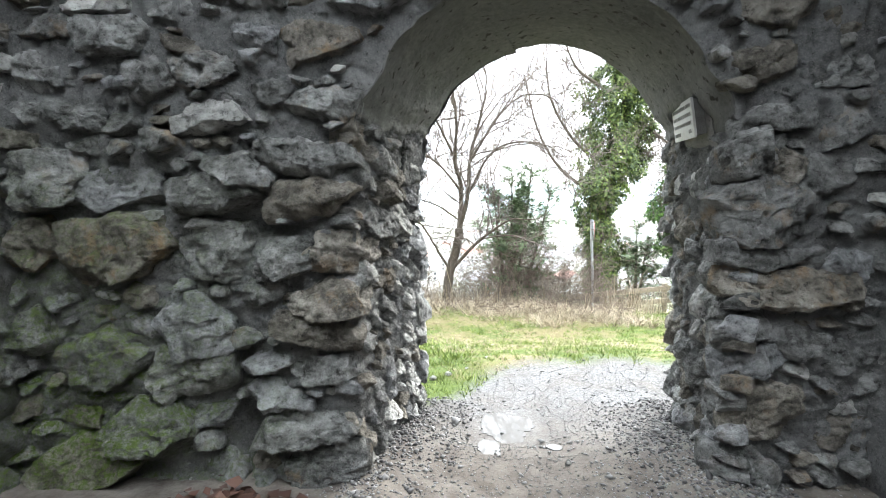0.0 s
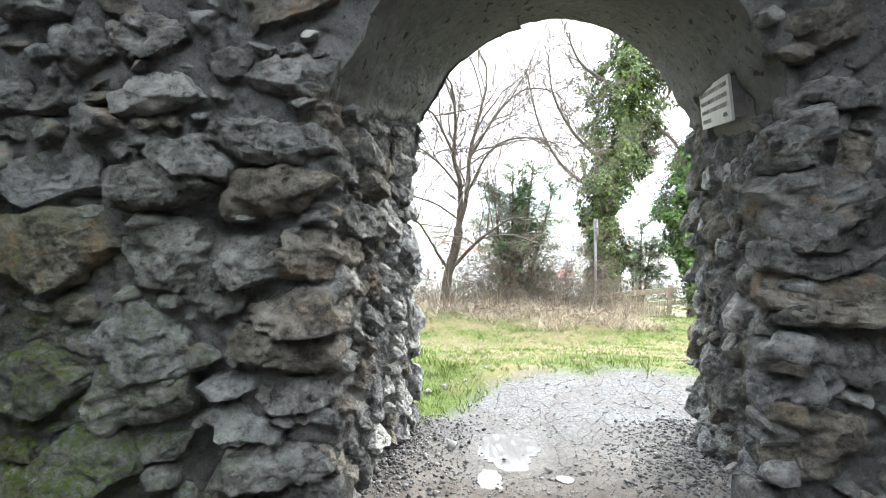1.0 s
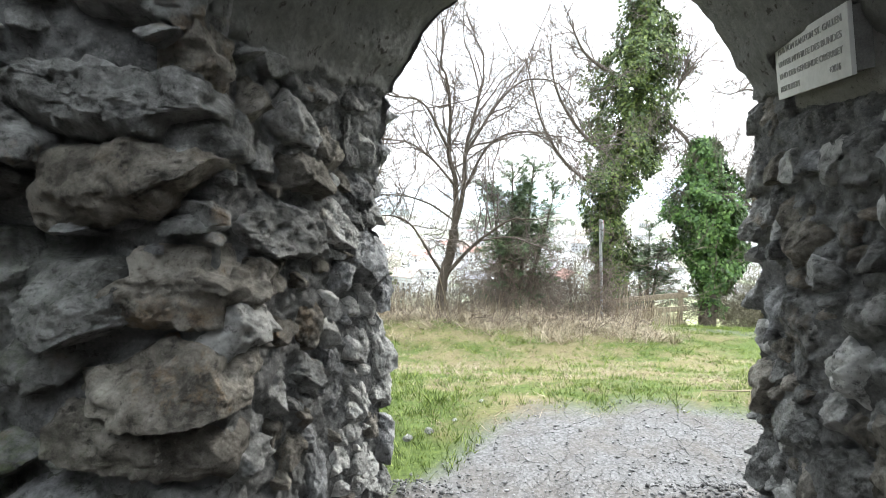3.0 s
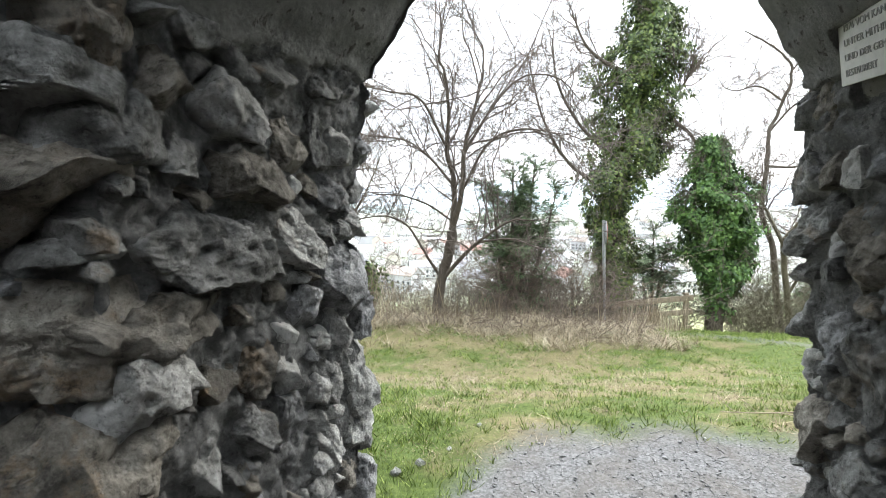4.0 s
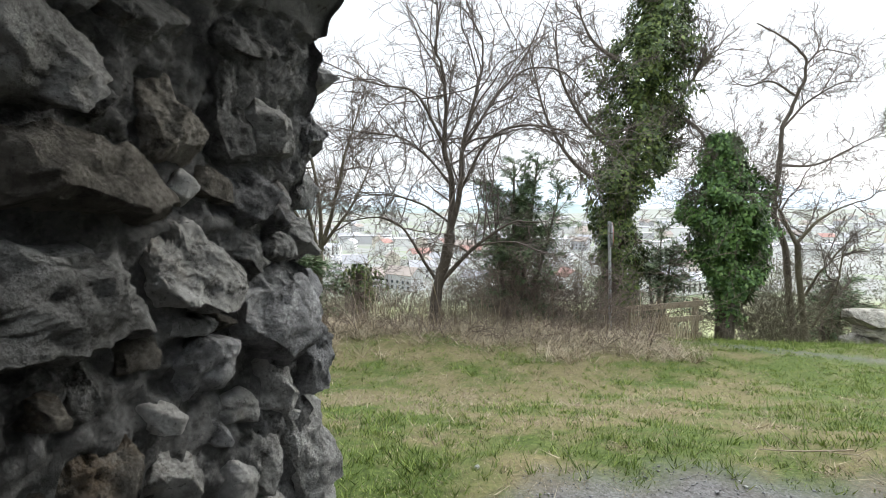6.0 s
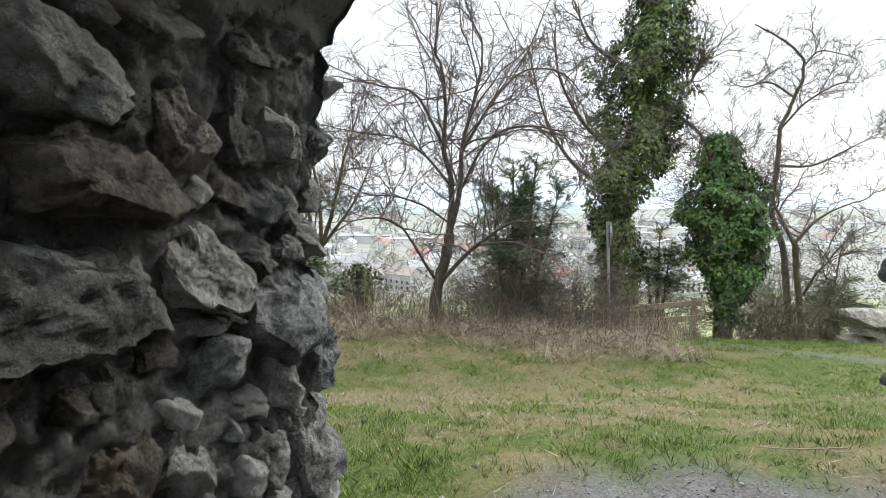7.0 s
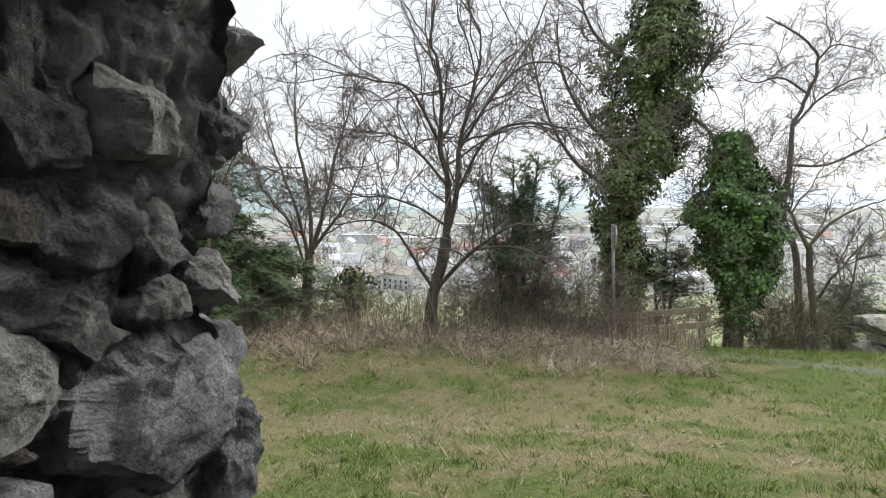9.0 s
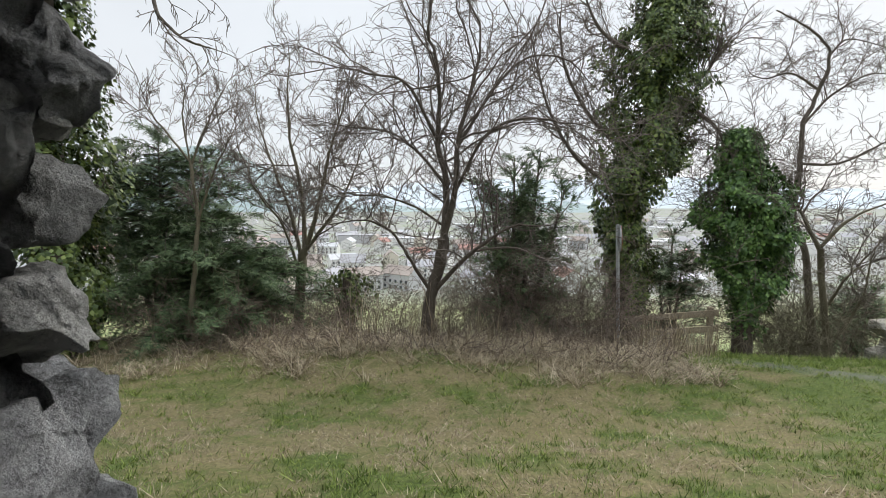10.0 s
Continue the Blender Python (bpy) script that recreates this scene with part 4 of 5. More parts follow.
def bare_tree(name, label, limbs, radii, seed, bark, per_metre=5.0, twig=1.0, levels=2, lift=0.05, kids=(4, 6), bend=0.25, group="", twig_mat=None, boughs_m=2.0, reach=1.5):
    """A leafless tree: the first limb is the trunk; its foot is the tree's origin."""
    rnd = np.random.RandomState(seed)
    foot = np.array(limbs[0][0], float)
    foot[2] = float(ground_z(foot[0], foot[1])) - 0.05
    tree = thing(name, label, "tree", pose(*foot), group)
    trunk, boughs, twigs = [], [], []
    for i, (limb, (r0, r1)) in enumerate(zip(limbs, radii)):
        pts = smooth_line(limb, 8)
        if i == 0:
            pts[0] = foot
        wob = fbm(pts * 4.0, 3, seed) * np.linspace(0.0, 1, len(pts))
        wob2 = fbm(pts * 4.0, 3, seed + 30.0) * np.linspace(0.0, 1, len(pts))
        pts = pts + np.stack([wob, wob2, wob * 0.3], 1) * 0.2 - foot
        rad = np.linspace(r0, r1, len(pts)) * (1 + fbm(pts * 5, 2, seed + 1) * 0.35)
        if i == 0:
            rad[:3] *= (1.45, 1.22, 1.08)
        (trunk if i == 0 else boughs).append((pts, rad, 10 if i == 0 else 7))
        seg = np.linalg.norm(np.diff(pts, axis=0), axis=1)
        n = int(seg.sum() * per_metre * (0.25 if i == 0 else 1))
        for _ in range(n):
            f = rnd.uniform(0.15, 1) if i else rnd.uniform(0.5, 1)
            k = min(int(f * (len(pts) - 1)), len(pts) - 2)
            axis = pts[k + 1] - pts[k]
            axis = axis / np.linalg.norm(axis)
            side = rnd.normal(0, 1, 3)
            side -= axis * (side @ axis)
            side /= np.linalg.norm(side)
            grow(pts[k], axis * 0.7 + side * 0.8 + np.array([0, 0, 0.15]), twig * rnd.uniform(0.5, 1.2) * (1.15 - 0.4 * f), min(0.014, max(0.006, rad[k] * 0.32)), levels, rnd, twigs, bend, lift, kids)
        if i:
            grow(pts[-1], pts[-1] - pts[-2], twig * 0.9, rad[-1], levels, rnd, twigs, bend, lift, kids)
            for _ in range(int(seg.sum() * boughs_m)):
                k = rnd.randint(int(0.12 * len(pts)), len(pts) - 1)
                axis = (pts[k + 1] - pts[k]) / np.linalg.norm(pts[k + 1] - pts[k])
                d = axis * 0.6 + rnd.normal(0, 0.62, 3) + np.array([0, 0, 0.1])
                ln, p = reach * rnd.uniform(0.55, 1.3), [pts[k]]
                for _ in range(7):
                    d = d + rnd.normal(0, bend * 0.55, 3) + np.array([0, 0, lift * 0.5])
                    d /= np.linalg.norm(d)
                    p.append(p[-1] + d * ln / 7)
                p = np.array(p)
                twigs.append((p, np.linspace(min(0.02, rad[k] * 0.6), 0.006, 8), 4))
                for _ in range(int(ln * 8)):
                    j = rnd.randint(1, 7)
                    w = (p[j + 1] - p[j]) / ln * 7 * 0.7 + rnd.normal(0, 0.55, 3)
                    grow(p[j], w, twig * rnd.uniform(0.3, 0.8), 0.0068, 1, rnd, twigs, bend, lift, (2, 4))
    part("trunk", fast_mesh("trunk", *tubes(trunk), bark, True), tree)
    for bough in boughs:
        part("limb", fast_mesh("limb", *tubes([bough]), bark, True), tree)
    part("crown", fast_mesh("crown", *tubes(twigs), twig_mat or TWIG), tree, "fine bare twigs", kind="stuff")
    return tree, foot


SPREADING = [
    [(-0.15, 11.28, -0.83), (-0.1, 11.28, -0.18), (0.05, 11.28, 0.41), (0.15, 11.28, 1.0)],
    [(0.15, 11.28, 1.0), (0.19, 11.36, 1.86), (0.05, 11.28, 2.6), (0.1, 11.12, 3.39), (-0.07, 11.04, 4.25), (0.02, 10.96, 5.07)],
    [(0.15, 11.28, 1.0), (0.34, 11.12, 1.76), (0.38, 11.04, 2.48), (0.56, 11.2, 3.32), (0.75, 11.28, 4.14), (0.56, 11.28, 4.85)],
    [(-0.05, 11.28, 0.02), (0.48, 11.04, 0.64), (0.84, 10.88, 0.94), (1.27, 10.72, 1.22), (1.7, 10.64, 1.22)],
    [(-0.12, 11.28, 0.13), (-0.3, 11.2, 0.42), (-0.5, 11.05, 0.8), (-0.72, 10.95, 1.12), (-1.1, 10.8, 1.3), (-1.6, 10.6, 1.25)],
]
ARCHING = [
    [(0.19, 11.36, 1.86), (-0.3, 11.53, 2.44), (-0.8, 11.69, 2.8), (-1.51, 11.77, 2.91), (-2.14, 11.85, 3.02)],
    [(0.05, 11.28, 2.6), (-0.43, 10.96, 3.45), (-1.03, 10.8, 3.58), (-1.78, 10.64, 3.72)],
    [(0.34, 11.12, 1.76), (0.83, 10.88, 2.64), (1.42, 10.72, 2.87), (2.01, 10.64, 2.77), (2.52, 10.56, 2.34)],
    [(0.38, 11.04, 2.48), (1.03, 11.28, 3.51), (1.6, 11.45, 4.0), (2.27, 11.53, 3.93), (2.78, 11.61, 3.48)],
    [(0.13, 11.28, 1.2), (-0.3, 11.1, 1.5), (-0.8, 10.9, 1.68), (-1.25, 10.7, 1.72), (-1.7, 10.5, 1.9)],
]
bare_tree("bare_tree", "leafless spreading tree with arching grey limbs on the bank", SPREADING + ARCHING, [(0.118, 0.095), (0.066, 0.01), (0.06, 0.01), (0.044, 0.01), (0.036, 0.01), (0.03, 0.008), (0.03, 0.008), (0.03, 0.008), (0.028, 0.008), (0.024, 0.008)], 5, BARK, 4.0, 0.95, 2, 0.0, (3, 5), 0.38, boughs_m=3.4, reach=1.8)
FORKED = [
    [(-2.79, 12.49, -1.14), (-2.73, 12.49, 0.0), (-2.61, 12.49, 0.62)],
    [(-2.61, 12.49, 0.62), (-2.63, 12.49, 1.67), (-2.85, 12.49, 2.97), (-2.82, 12.49, 4.38)],
    [(-2.61, 12.49, 0.62), (-2.32, 12.33, 1.35), (-1.98, 12.17, 2.51), (-1.65, 12.09, 3.51)],
    [(-2.67, 12.49, 0.45), (-2.89, 12.57, 1.34), (-3.31, 12.73, 2.45), (-3.67, 12.9, 3.47)],
    [(-2.55, 12.49, 0.68), (-1.84, 12.17, 1.56), (-1.37, 12.01, 2.49)],
    [(-2.73, 12.49, 0.23), (-2.95, 12.25, 1.13), (-3.35, 12.09, 1.77), (-3.62, 11.93, 2.69)],
]
bare_tree("bare_tree", "slim leafless tree with several upright olive stems", FORKED, [(0.11, 0.085), (0.05, 0.01), (0.055, 0.012), (0.045, 0.01), (0.04, 0.01), (0.03, 0.01)], 9, BARK_PALE, 4.0, 0.9, 2, 0.12, (3, 5), 0.2, boughs_m=2.4, reach=1.2)
TWISTED = [
    [(8.23, 13.7, -1.72), (8.05, 13.7, -0.65), (7.89, 13.7, 0.46), (7.59, 13.7, 1.32), (7.64, 13.7, 2.39), (7.66, 13.7, 3.21), (7.94, 13.7, 3.91), (8.07, 13.7, 4.59), (7.62, 13.7, 5.16), (6.91, 13.7, 5.5)],
    [(7.66, 13.7, 3.21), (8.06, 13.54, 3.76), (8.58, 13.38, 4.11), (8.96, 13.3, 4.14)],
    [(8.07, 13.7, 4.59), (8.43, 13.7, 4.93), (9.13, 13.7, 4.81)],
    [(7.94, 13.7, 3.91), (7.44, 13.86, 4.29), (6.95, 14.02, 4.22), (6.63, 14.1, 4.48)],
    [(7.64, 13.7, 2.39), (8.22, 13.46, 2.37), (8.75, 13.3, 2.64), (9.25, 13.14, 2.96)],
    [(7.59, 13.7, 1.32), (7.12, 13.86, 1.92), (6.71, 14.02, 2.3)],
]
bare_tree("bare_tree", "tall leafless tree with a crooked dark trunk", TWISTED, [(0.085, 0.014), (0.03, 0.008), (0.024, 0.008), (0.026, 0.008), (0.034, 0.008), (0.03, 0.008)], 13, BARK, 7.0, 0.8, 2, 0.02, (4, 6), 0.36, boughs_m=3.4, reach=1.1)
LOW = [
    [(7.92, 12.9, -1.41), (7.7, 12.9, -0.02), (7.59, 12.9, 0.66)],
    [(7.59, 12.9, 0.66), (7.22, 12.9, 1.34), (6.96, 12.9, 1.89)],
    [(7.59, 12.9, 0.66), (7.98, 12.73, 1.23), (8.56, 12.57, 1.56)],
    [(7.85, 12.9, -0.48), (8.06, 12.73, 0.12), (8.45, 12.49, 0.81)],
    [(7.94, 12.73, -1.13), (8.22, 12.49, -0.17), (8.25, 12.41, 0.61)],
]
bare_tree("bare_tree", "low leafless tree with crooked limbs beside the footpath", LOW, [(0.07, 0.055), (0.045, 0.015), (0.04, 0.015), (0.036, 0.012), (0.03, 0.012)], 17, BARK_PALE, 5.0, 0.8, 2, 0.02, (4, 6), 0.36, boughs_m=3.5, reach=1.2)
SLENDER = [
    [(-4.01, 10.64, -0.62), (-3.82, 10.64, 0.49), (-3.75, 10.64, 1.22), (-3.78, 10.64, 2.19)],
    [(-3.75, 10.64, 1.22), (-3.39, 10.48, 2.0), (-2.81, 9.95, 2.57)],
    [(-3.78, 10.64, 2.19), (-4.24, 10.72, 2.72), (-4.67, 10.8, 3.17)],
    [(-3.78, 10.64, 2.19), (-3.52, 10.64, 2.79), (-3.23, 10.64, 3.31)],
    [(-3.78, 10.64, 2.01), (-3.83, 10.56, 2.87), (-3.72, 10.48, 3.36)],
]
bare_tree("bare_tree", "thin leafless tree in front of a yew", SLENDER, [(0.045, 0.022), (0.02, 0.007), (0.02, 0.007), (0.018, 0.007), (0.016, 0.006)], 23, BARK_PALE, 5.0, 0.7, 2, 0.08, (3, 5), 0.2, boughs_m=2.5, reach=0.9)


# ---- ivy-clad trees ----
def ivy_tree(name, label, foot, axis_pts, widths, leaves, leaf, material, seed, limbs=(), bare=0.5, depth=0.75, twig_n=30):
    """A trunk wrapped in ivy. widths: (height, centre x, half width) up the tree."""
    rnd = np.random.RandomState(seed)
    foot = np.array([foot[0], foot[1], float(ground_z(foot[0], foot[1])) - 0.05])
    tree = thing(name, label, "tree", pose(*foot))
    W = np.array(widths, float)
    pts = smooth_line(axis_pts, 6) - foot
    pts[0] = 0
    part("trunk", fast_mesh("trunk", *tubes([(pts, np.linspace(0.2, 0.09, len(pts)) * (1 + 0.3 * fbm(pts * 4, 2, seed)), 10)]), BARK, True), tree, "trunk hidden under ivy stems")
    boughs, twigs = [], []
    for limb in limbs:
        p = smooth_line(limb, 5) - foot
        boughs.append((p, np.linspace(0.05, 0.014, len(p)), 6))
        for _ in range(int(len(p) * 1.3)):
            k = rnd.randint(1, len(p) - 1)
            grow(p[k], (p[k] - p[k - 1]) / np.linalg.norm(p[k] - p[k - 1]) + rnd.normal(0, 0.6, 3), rnd.uniform(0.5, 1.2), 0.014, 2, rnd, twigs)
    for _ in range(twig_n):
        z = W[0, 0] + 0.6 + (W[-1, 0] - W[0, 0] - 0.5) * rnd.uniform() ** 0.6
        c, h = np.interp(z, W[:, 0], W[:, 1]), np.interp(z, W[:, 0], W[:, 2])
        a = rnd.uniform(0, 6.28)
        q = np.array([c + np.cos(a) * h * 0.7, foot[1] + np.sin(a) * h * 0.7 * depth, z]) - foot
        grow(q, (np.cos(a), np.sin(a) * 0.7, 0.35), rnd.uniform(0.5, 1.0), 0.008, 2, rnd, twigs)
    for bough in boughs:
        part("limb", fast_mesh("limb", *tubes([bough]), BARK, True), tree)
    if twigs:
        part("brushwood", fast_mesh("brushwood", *tubes(twigs), TWIG), tree, "bare twigs poking out of the ivy", kind="stuff")
    z = rnd.uniform(W[0, 0], W[-1, 0], leaves * 2)
    h = np.interp(z, W[:, 0], W[:, 2])
    keep = rnd.uniform(size=len(z)) < h / W[:, 2].max()
    z, h = z[keep], h[keep]
    c = np.interp(z, W[:, 0], W[:, 1])
    a = rnd.uniform(0, 2 * np.pi, len(z))
    lump = fbm(np.stack([np.cos(a) * 1.8, np.sin(a) * 1.8, z * 2.3], 1), 4, seed * 2.0)
    r = (0.84 + 3.0 * lump) * (0.55 + 0.5 * np.sqrt(rnd.uniform(size=len(z))))
    C = np.stack([c + np.cos(a) * h * r, foot[1] + np.sin(a) * h * r * depth, z + rnd.normal(0, 0.05, len(z))], 1)
    hole = fbm(C * 2.6, 3, seed * 5.0) > -0.1
    low = rnd.uniform(size=len(z)) < np.clip((z - W[0, 0]) / bare, 0.12, 1)
    C, a = C[hole & low] - foot, a[hole & low]
    nrm = np.stack([np.cos(a), np.sin(a), np.full(len(a), 0.55)], 1)
    part("crown", fast_mesh("crown", *leaf_cards(C, nrm, leaf, rnd), material), tree, "dense green ivy leaves")
    return tree


IVY_LIMBS = [
    [(3.6, 13.38, 2.84), (3.02, 13.22, 3.38), (2.51, 13.06, 4.23), (2.34, 12.9, 5.15)],
    [(3.82, 13.38, 4.64), (3.2, 13.22, 5.04), (2.8, 13.06, 5.73)],
    [(3.63, 13.38, 1.91), (2.78, 13.06, 2.47), (2.16, 12.9, 3.44), (1.79, 12.82, 4.81)],
    [(5.05, 13.38, 3.97), (5.35, 13.22, 4.15), (5.52, 13.06, 4.59)],
    [(5.13, 13.38, 3.52), (5.6, 13.14, 3.03), (5.77, 12.98, 2.34)],
]
ivy_tree("ivy_clad_tree", "tall tree trunk thickly wrapped in green ivy", (3.92, 13.4), [(3.92, 13.4, -1.5), (3.85, 13.4, 0.5), (4.12, 13.4, 2.2), (4.5, 13.4, 3.8), (4.6, 13.4, 5.0), (4.7, 13.4, 7.2)],
         [(-1.3, 3.92, 0.42), (0.1, 3.9, 0.55), (1.3, 3.83, 0.6), (2.1, 4.05, 0.85), (2.7, 4.3, 1.05), (3.6, 4.48, 1.02), (4.6, 4.42, 0.92), (5.2, 4.5, 0.75), (5.7, 4.7, 0.5), (7.2, 4.7, 0.4)], 42000, 0.055, IVY, 31, IVY_LIMBS, 1.0, 0.75, 60)
ivy_tree("ivy_clad_tree", "shorter broad tree trunk smothered in dark glossy ivy", (6.0, 12.57), [(6.0, 12.57, -1.3), (5.97, 12.57, 0.2), (5.88, 12.57, 1.5), (5.75, 12.57, 2.6)],
         [(-1.1, 6.05, 0.24), (-0.6, 6.05, 0.32), (-0.1, 6.04, 0.48), (0.6, 6.02, 0.66), (1.3, 5.98, 0.72), (2.0, 5.9, 0.64), (2.5, 5.8, 0.5), (2.9, 5.72, 0.3)], 30000, 0.055, IVY_DARK, 37, (), 0.7, 0.85, 70)
ivy_tree("ivy_clad_stump", "short dead stump topped with ivy leaves", (-1.87, 12.9), [(-1.87, 12.9, -1.4), (-1.9, 12.9, -0.8), (-1.85, 12.9, -0.2), (-1.87, 12.9, 0.1)],
         [(-1.0, -1.89, 0.18), (-0.65, -1.9, 0.28), (-0.4, -1.9, 0.55), (-0.1, -1.87, 0.55), (0.14, -1.85, 0.25)], 1500, 0.06, IVY, 41, (), 0.5, 0.9, 9)
ivy_tree("ivy_clad_tree", "tree by the bank overgrown with ivy leaves", (-5.55, 10.0), [(-5.55, 10.0, -0.9), (-5.5, 10.0, 1.5), (-5.45, 10.0, 3.5), (-5.4, 10.0, 6.0)],
         [(-0.8, -5.5, 0.4), (0.5, -5.5, 0.65), (2.0, -5.5, 0.7), (3.2, -5.5, 0.6), (4.3, -5.5, 0.65), (6.0, -5.5, 0.5)], 15000, 0.06, IVY, 43, (), 0.6, 0.9, 12)

OVERHANG = [
    [(-3.25, 7.66, 3.78), (-2.47, 7.5, 3.53), (-2.26, 7.42, 3.23), (-2.0, 7.33, 2.99), (-1.8, 7.33, 2.94)],
    [(-2.47, 7.5, 3.53), (-2.12, 7.42, 3.42), (-1.87, 7.42, 3.4)],
    [(-2.26, 7.42, 3.23), (-2.14, 7.33, 3.06), (-1.84, 7.25, 2.77)],
]
TALL = [[(-5.0, 7.9, -0.5), (-4.9, 7.9, 1.5), (-4.7, 7.8, 3.2), (-4.4, 7.8, 4.6)]] + [[(-4.5, 7.8, 4.0)] + OVERHANG[0]] + OVERHANG[1:]
bare_tree("bare_tree", "tree whose thin drooping boughs hang over the lawn", TALL, [(0.14, 0.08), (0.03, 0.006), (0.008, 0.004), (0.008, 0.004)], 47, BARK, 4.0, 0.35, 1, -0.1, (2, 4), boughs_m=0.0)


# ---- yews ----
def yew(name, label, foot, height, spread, seed, boughs=46, open_low=0.1, leaders=((0, 0, 1.0), (0.3, 0.1, 0.8), (-0.3, -0.1, 0.68)), rise=0.75):
    """A dark evergreen with several leaders: loose boughs set with sprays of needles."""
    rnd = np.random.RandomState(seed)
    base = np.array([foot[0], foot[1], float(ground_z(*foot)) - 0.05])
    tree = thing(name, label, "tree", pose(*base))
    wood, C, T = [], [], []
    for i in range(boughs):
        lx, ly, lh = leaders[i % len(leaders)]
        top = np.array([lx * spread, ly * spread, height * lh])
        if i < len(leaders):
            s = np.linspace(0, 1, 9)
            wood.append((np.stack([s ** 0.7 * top[0], s ** 0.7 * top[1], s * top[2]], 1), np.linspace(0.07, 0.008, 9), 7))
        f = open_low + (0.99 - open_low) * rnd.uniform(0, 1) ** 0.72
        a = rnd.uniform(0, 6.28)
        ln = spread * (1 - f) ** 0.6 * rnd.lognormal(-0.25, 0.38) + 0.34
        p = [np.array([f ** 0.7 * top[0], f ** 0.7 * top[1], f * top[2]])]
        d = np.array([np.cos(a), np.sin(a), rise * (rnd.uniform(0.2, 1.3) + 1.2 * f * f)])
        for s in range(6):
            d = d + np.array([0, 0, -0.13]) + rnd.normal(0, 0.12, 3)
            d /= np.linalg.norm(d)
            p.append(p[-1] + d * ln / 6)
        p = np.array(p)
        wood.append((p, np.linspace(0.014, 0.003, 7), 4))
        m = int(75 * ln) + 10
        t = rnd.uniform(0.1, 1.03, m)
        k = np.minimum((t * 6).astype(int), 5)
        q = p[k] + (p[k + 1] - p[k]) * (t * 6 - k)[:, None]
        out = rnd.normal(0, 1, (m, 3)) * np.array([1, 1, 0.5])
        C.append(q + out * (0.035 + 0.13 * ln * (1.05 - t))[:, None] + np.array([0, 0, -0.02]))
        T.append((p[k + 1] - p[k]) / np.linalg.norm(p[k + 1] - p[k], axis=1, keepdims=True) + out * 0.6 + np.array([0, 0, -0.25]))
    C, T = np.concatenate(C), np.concatenate(T)
    n = len(C)
    T /= np.linalg.norm(T, axis=1, keepdims=True)
    B = np.cross(T, rnd.normal(0, 1, (n, 3)) * 0.5 + np.array([0, 0, 1.0]))
    B /= np.linalg.norm(B, axis=1, keepdims=True) + 1e-6
    V, Fc = [], []
    for s in range(4):
        ln = 0.105 * rnd.lognormal(0, 0.3, n)[:, None]
        o = C + T * (s - 2) * 0.02
        w = T * rnd.uniform(0.4, 1.0, (n, 1)) + B * (rnd.choice([-1, 1], (n, 1)) * rnd.uniform(0.3, 1.0, (n, 1)))
        V.append(np.stack([o - T * 0.012, o + T * 0.012, o + w * ln], 1).reshape(-1, 3))
        Fc.append(np.arange(n * 3).reshape(-1, 3) + s * n * 3)
    part("trunk", fast_mesh("trunk", *tubes(wood), BARK, True), tree)
    part("crown", fast_mesh("crown", np.concatenate(V), np.concatenate(Fc), NEEDLES), tree, "dark needle sprays")


yew("yew_tree", "dark green young yew with loose upright sprays", (1.45, 12.3), 3.75, 1.0, 51, 115, 0.04, ((0, 0, 0.95), (0.5, 0.1, 0.98), (-0.45, -0.1, 0.78), (0.95, 0, 0.8), (0.2, 0.3, 0.85)), 1.1)
yew("yew_tree", "broad dark yew at the edge of the bank", (-5.0, 11.8), 3.9, 1.9, 53, 230, 0.04, ((0, 0, 1.0), (0.4, 0.1, 0.9), (-0.4, -0.1, 0.8)), 0.3)
yew("yew_tree", "spreading low yew with open drooping boughs", (-3.9, 11.4), 2.3, 1.75, 55, 130, 0.05, ((0, 0, 1.0), (0.4, 0.1, 0.7)), 0.25)
yew("yew_tree", "dark yew half hidden between ivy-clad trunks", (5.0, 13.6), 2.6, 0.95, 57, 60, 0.05)
yew("yew_tree", "dark low yew under bare branches by the footpath", (9.2, 13.9), 1.7, 1.2, 59, 50, 0.03)


# ---- thickets ----
def thicket(name, label, area, n, tall, seed, r=0.006, material=BRAMBLE, arch=0.35, levels=1):
    rnd = np.random.RandomState(seed)
    out = []
    for _ in range(n):
        x, y = rnd.uniform(area[0], area[1]), rnd.uniform(area[2], area[3])
        z = float(ground_z(x, y)) - 0.03
        ln = tall * rnd.uniform(0.45, 1.15)
        w = np.array([rnd.normal(0, 0.45), rnd.normal(0, 0.3), 1.0])
        grow((x, y, z), w, ln, r * rnd.uniform(0.6, 1.4), levels, rnd, out, 0.2, -arch * 0.3, (3, 5), 0.6)
    return tagged(part(name, fast_mesh(name, *tubes(out), material)), label, "bush", kind="stuff")


thicket("bramble_thicket", "tangled brown bramble stems around the sign post", (0.9, 3.3, 12.0, 13.2), 150, 2.2, 61, 0.0065, BRAMBLE, 0.35, 2)
thicket("bramble_thicket", "tangled brown brambles along the bank", (0.6, 3.3, 11.2, 12.2), 80, 1.5, 62, 0.008, BRAMBLE, 0.35, 2)
thicket("bramble_thicket", "low bare brushwood along the bank", (-3.3, 0.4, 11.2, 13.0), 130, 1.3, 63, 0.005, BRAMBLE, 0.3, 2)
thicket("brushwood", "pale bare brushwood beneath the ivy-clad tree", (6.3, 7.4, 12.4, 13.3), 110, 1.8, 64, 0.006, BARK_PALE, 0.4, 2)
thicket("brushwood", "bare brushwood below the yew", (-4.9, -3.3, 10.4, 11.1), 60, 1.2, 65, 0.005, BRAMBLE, 0.3, 2)
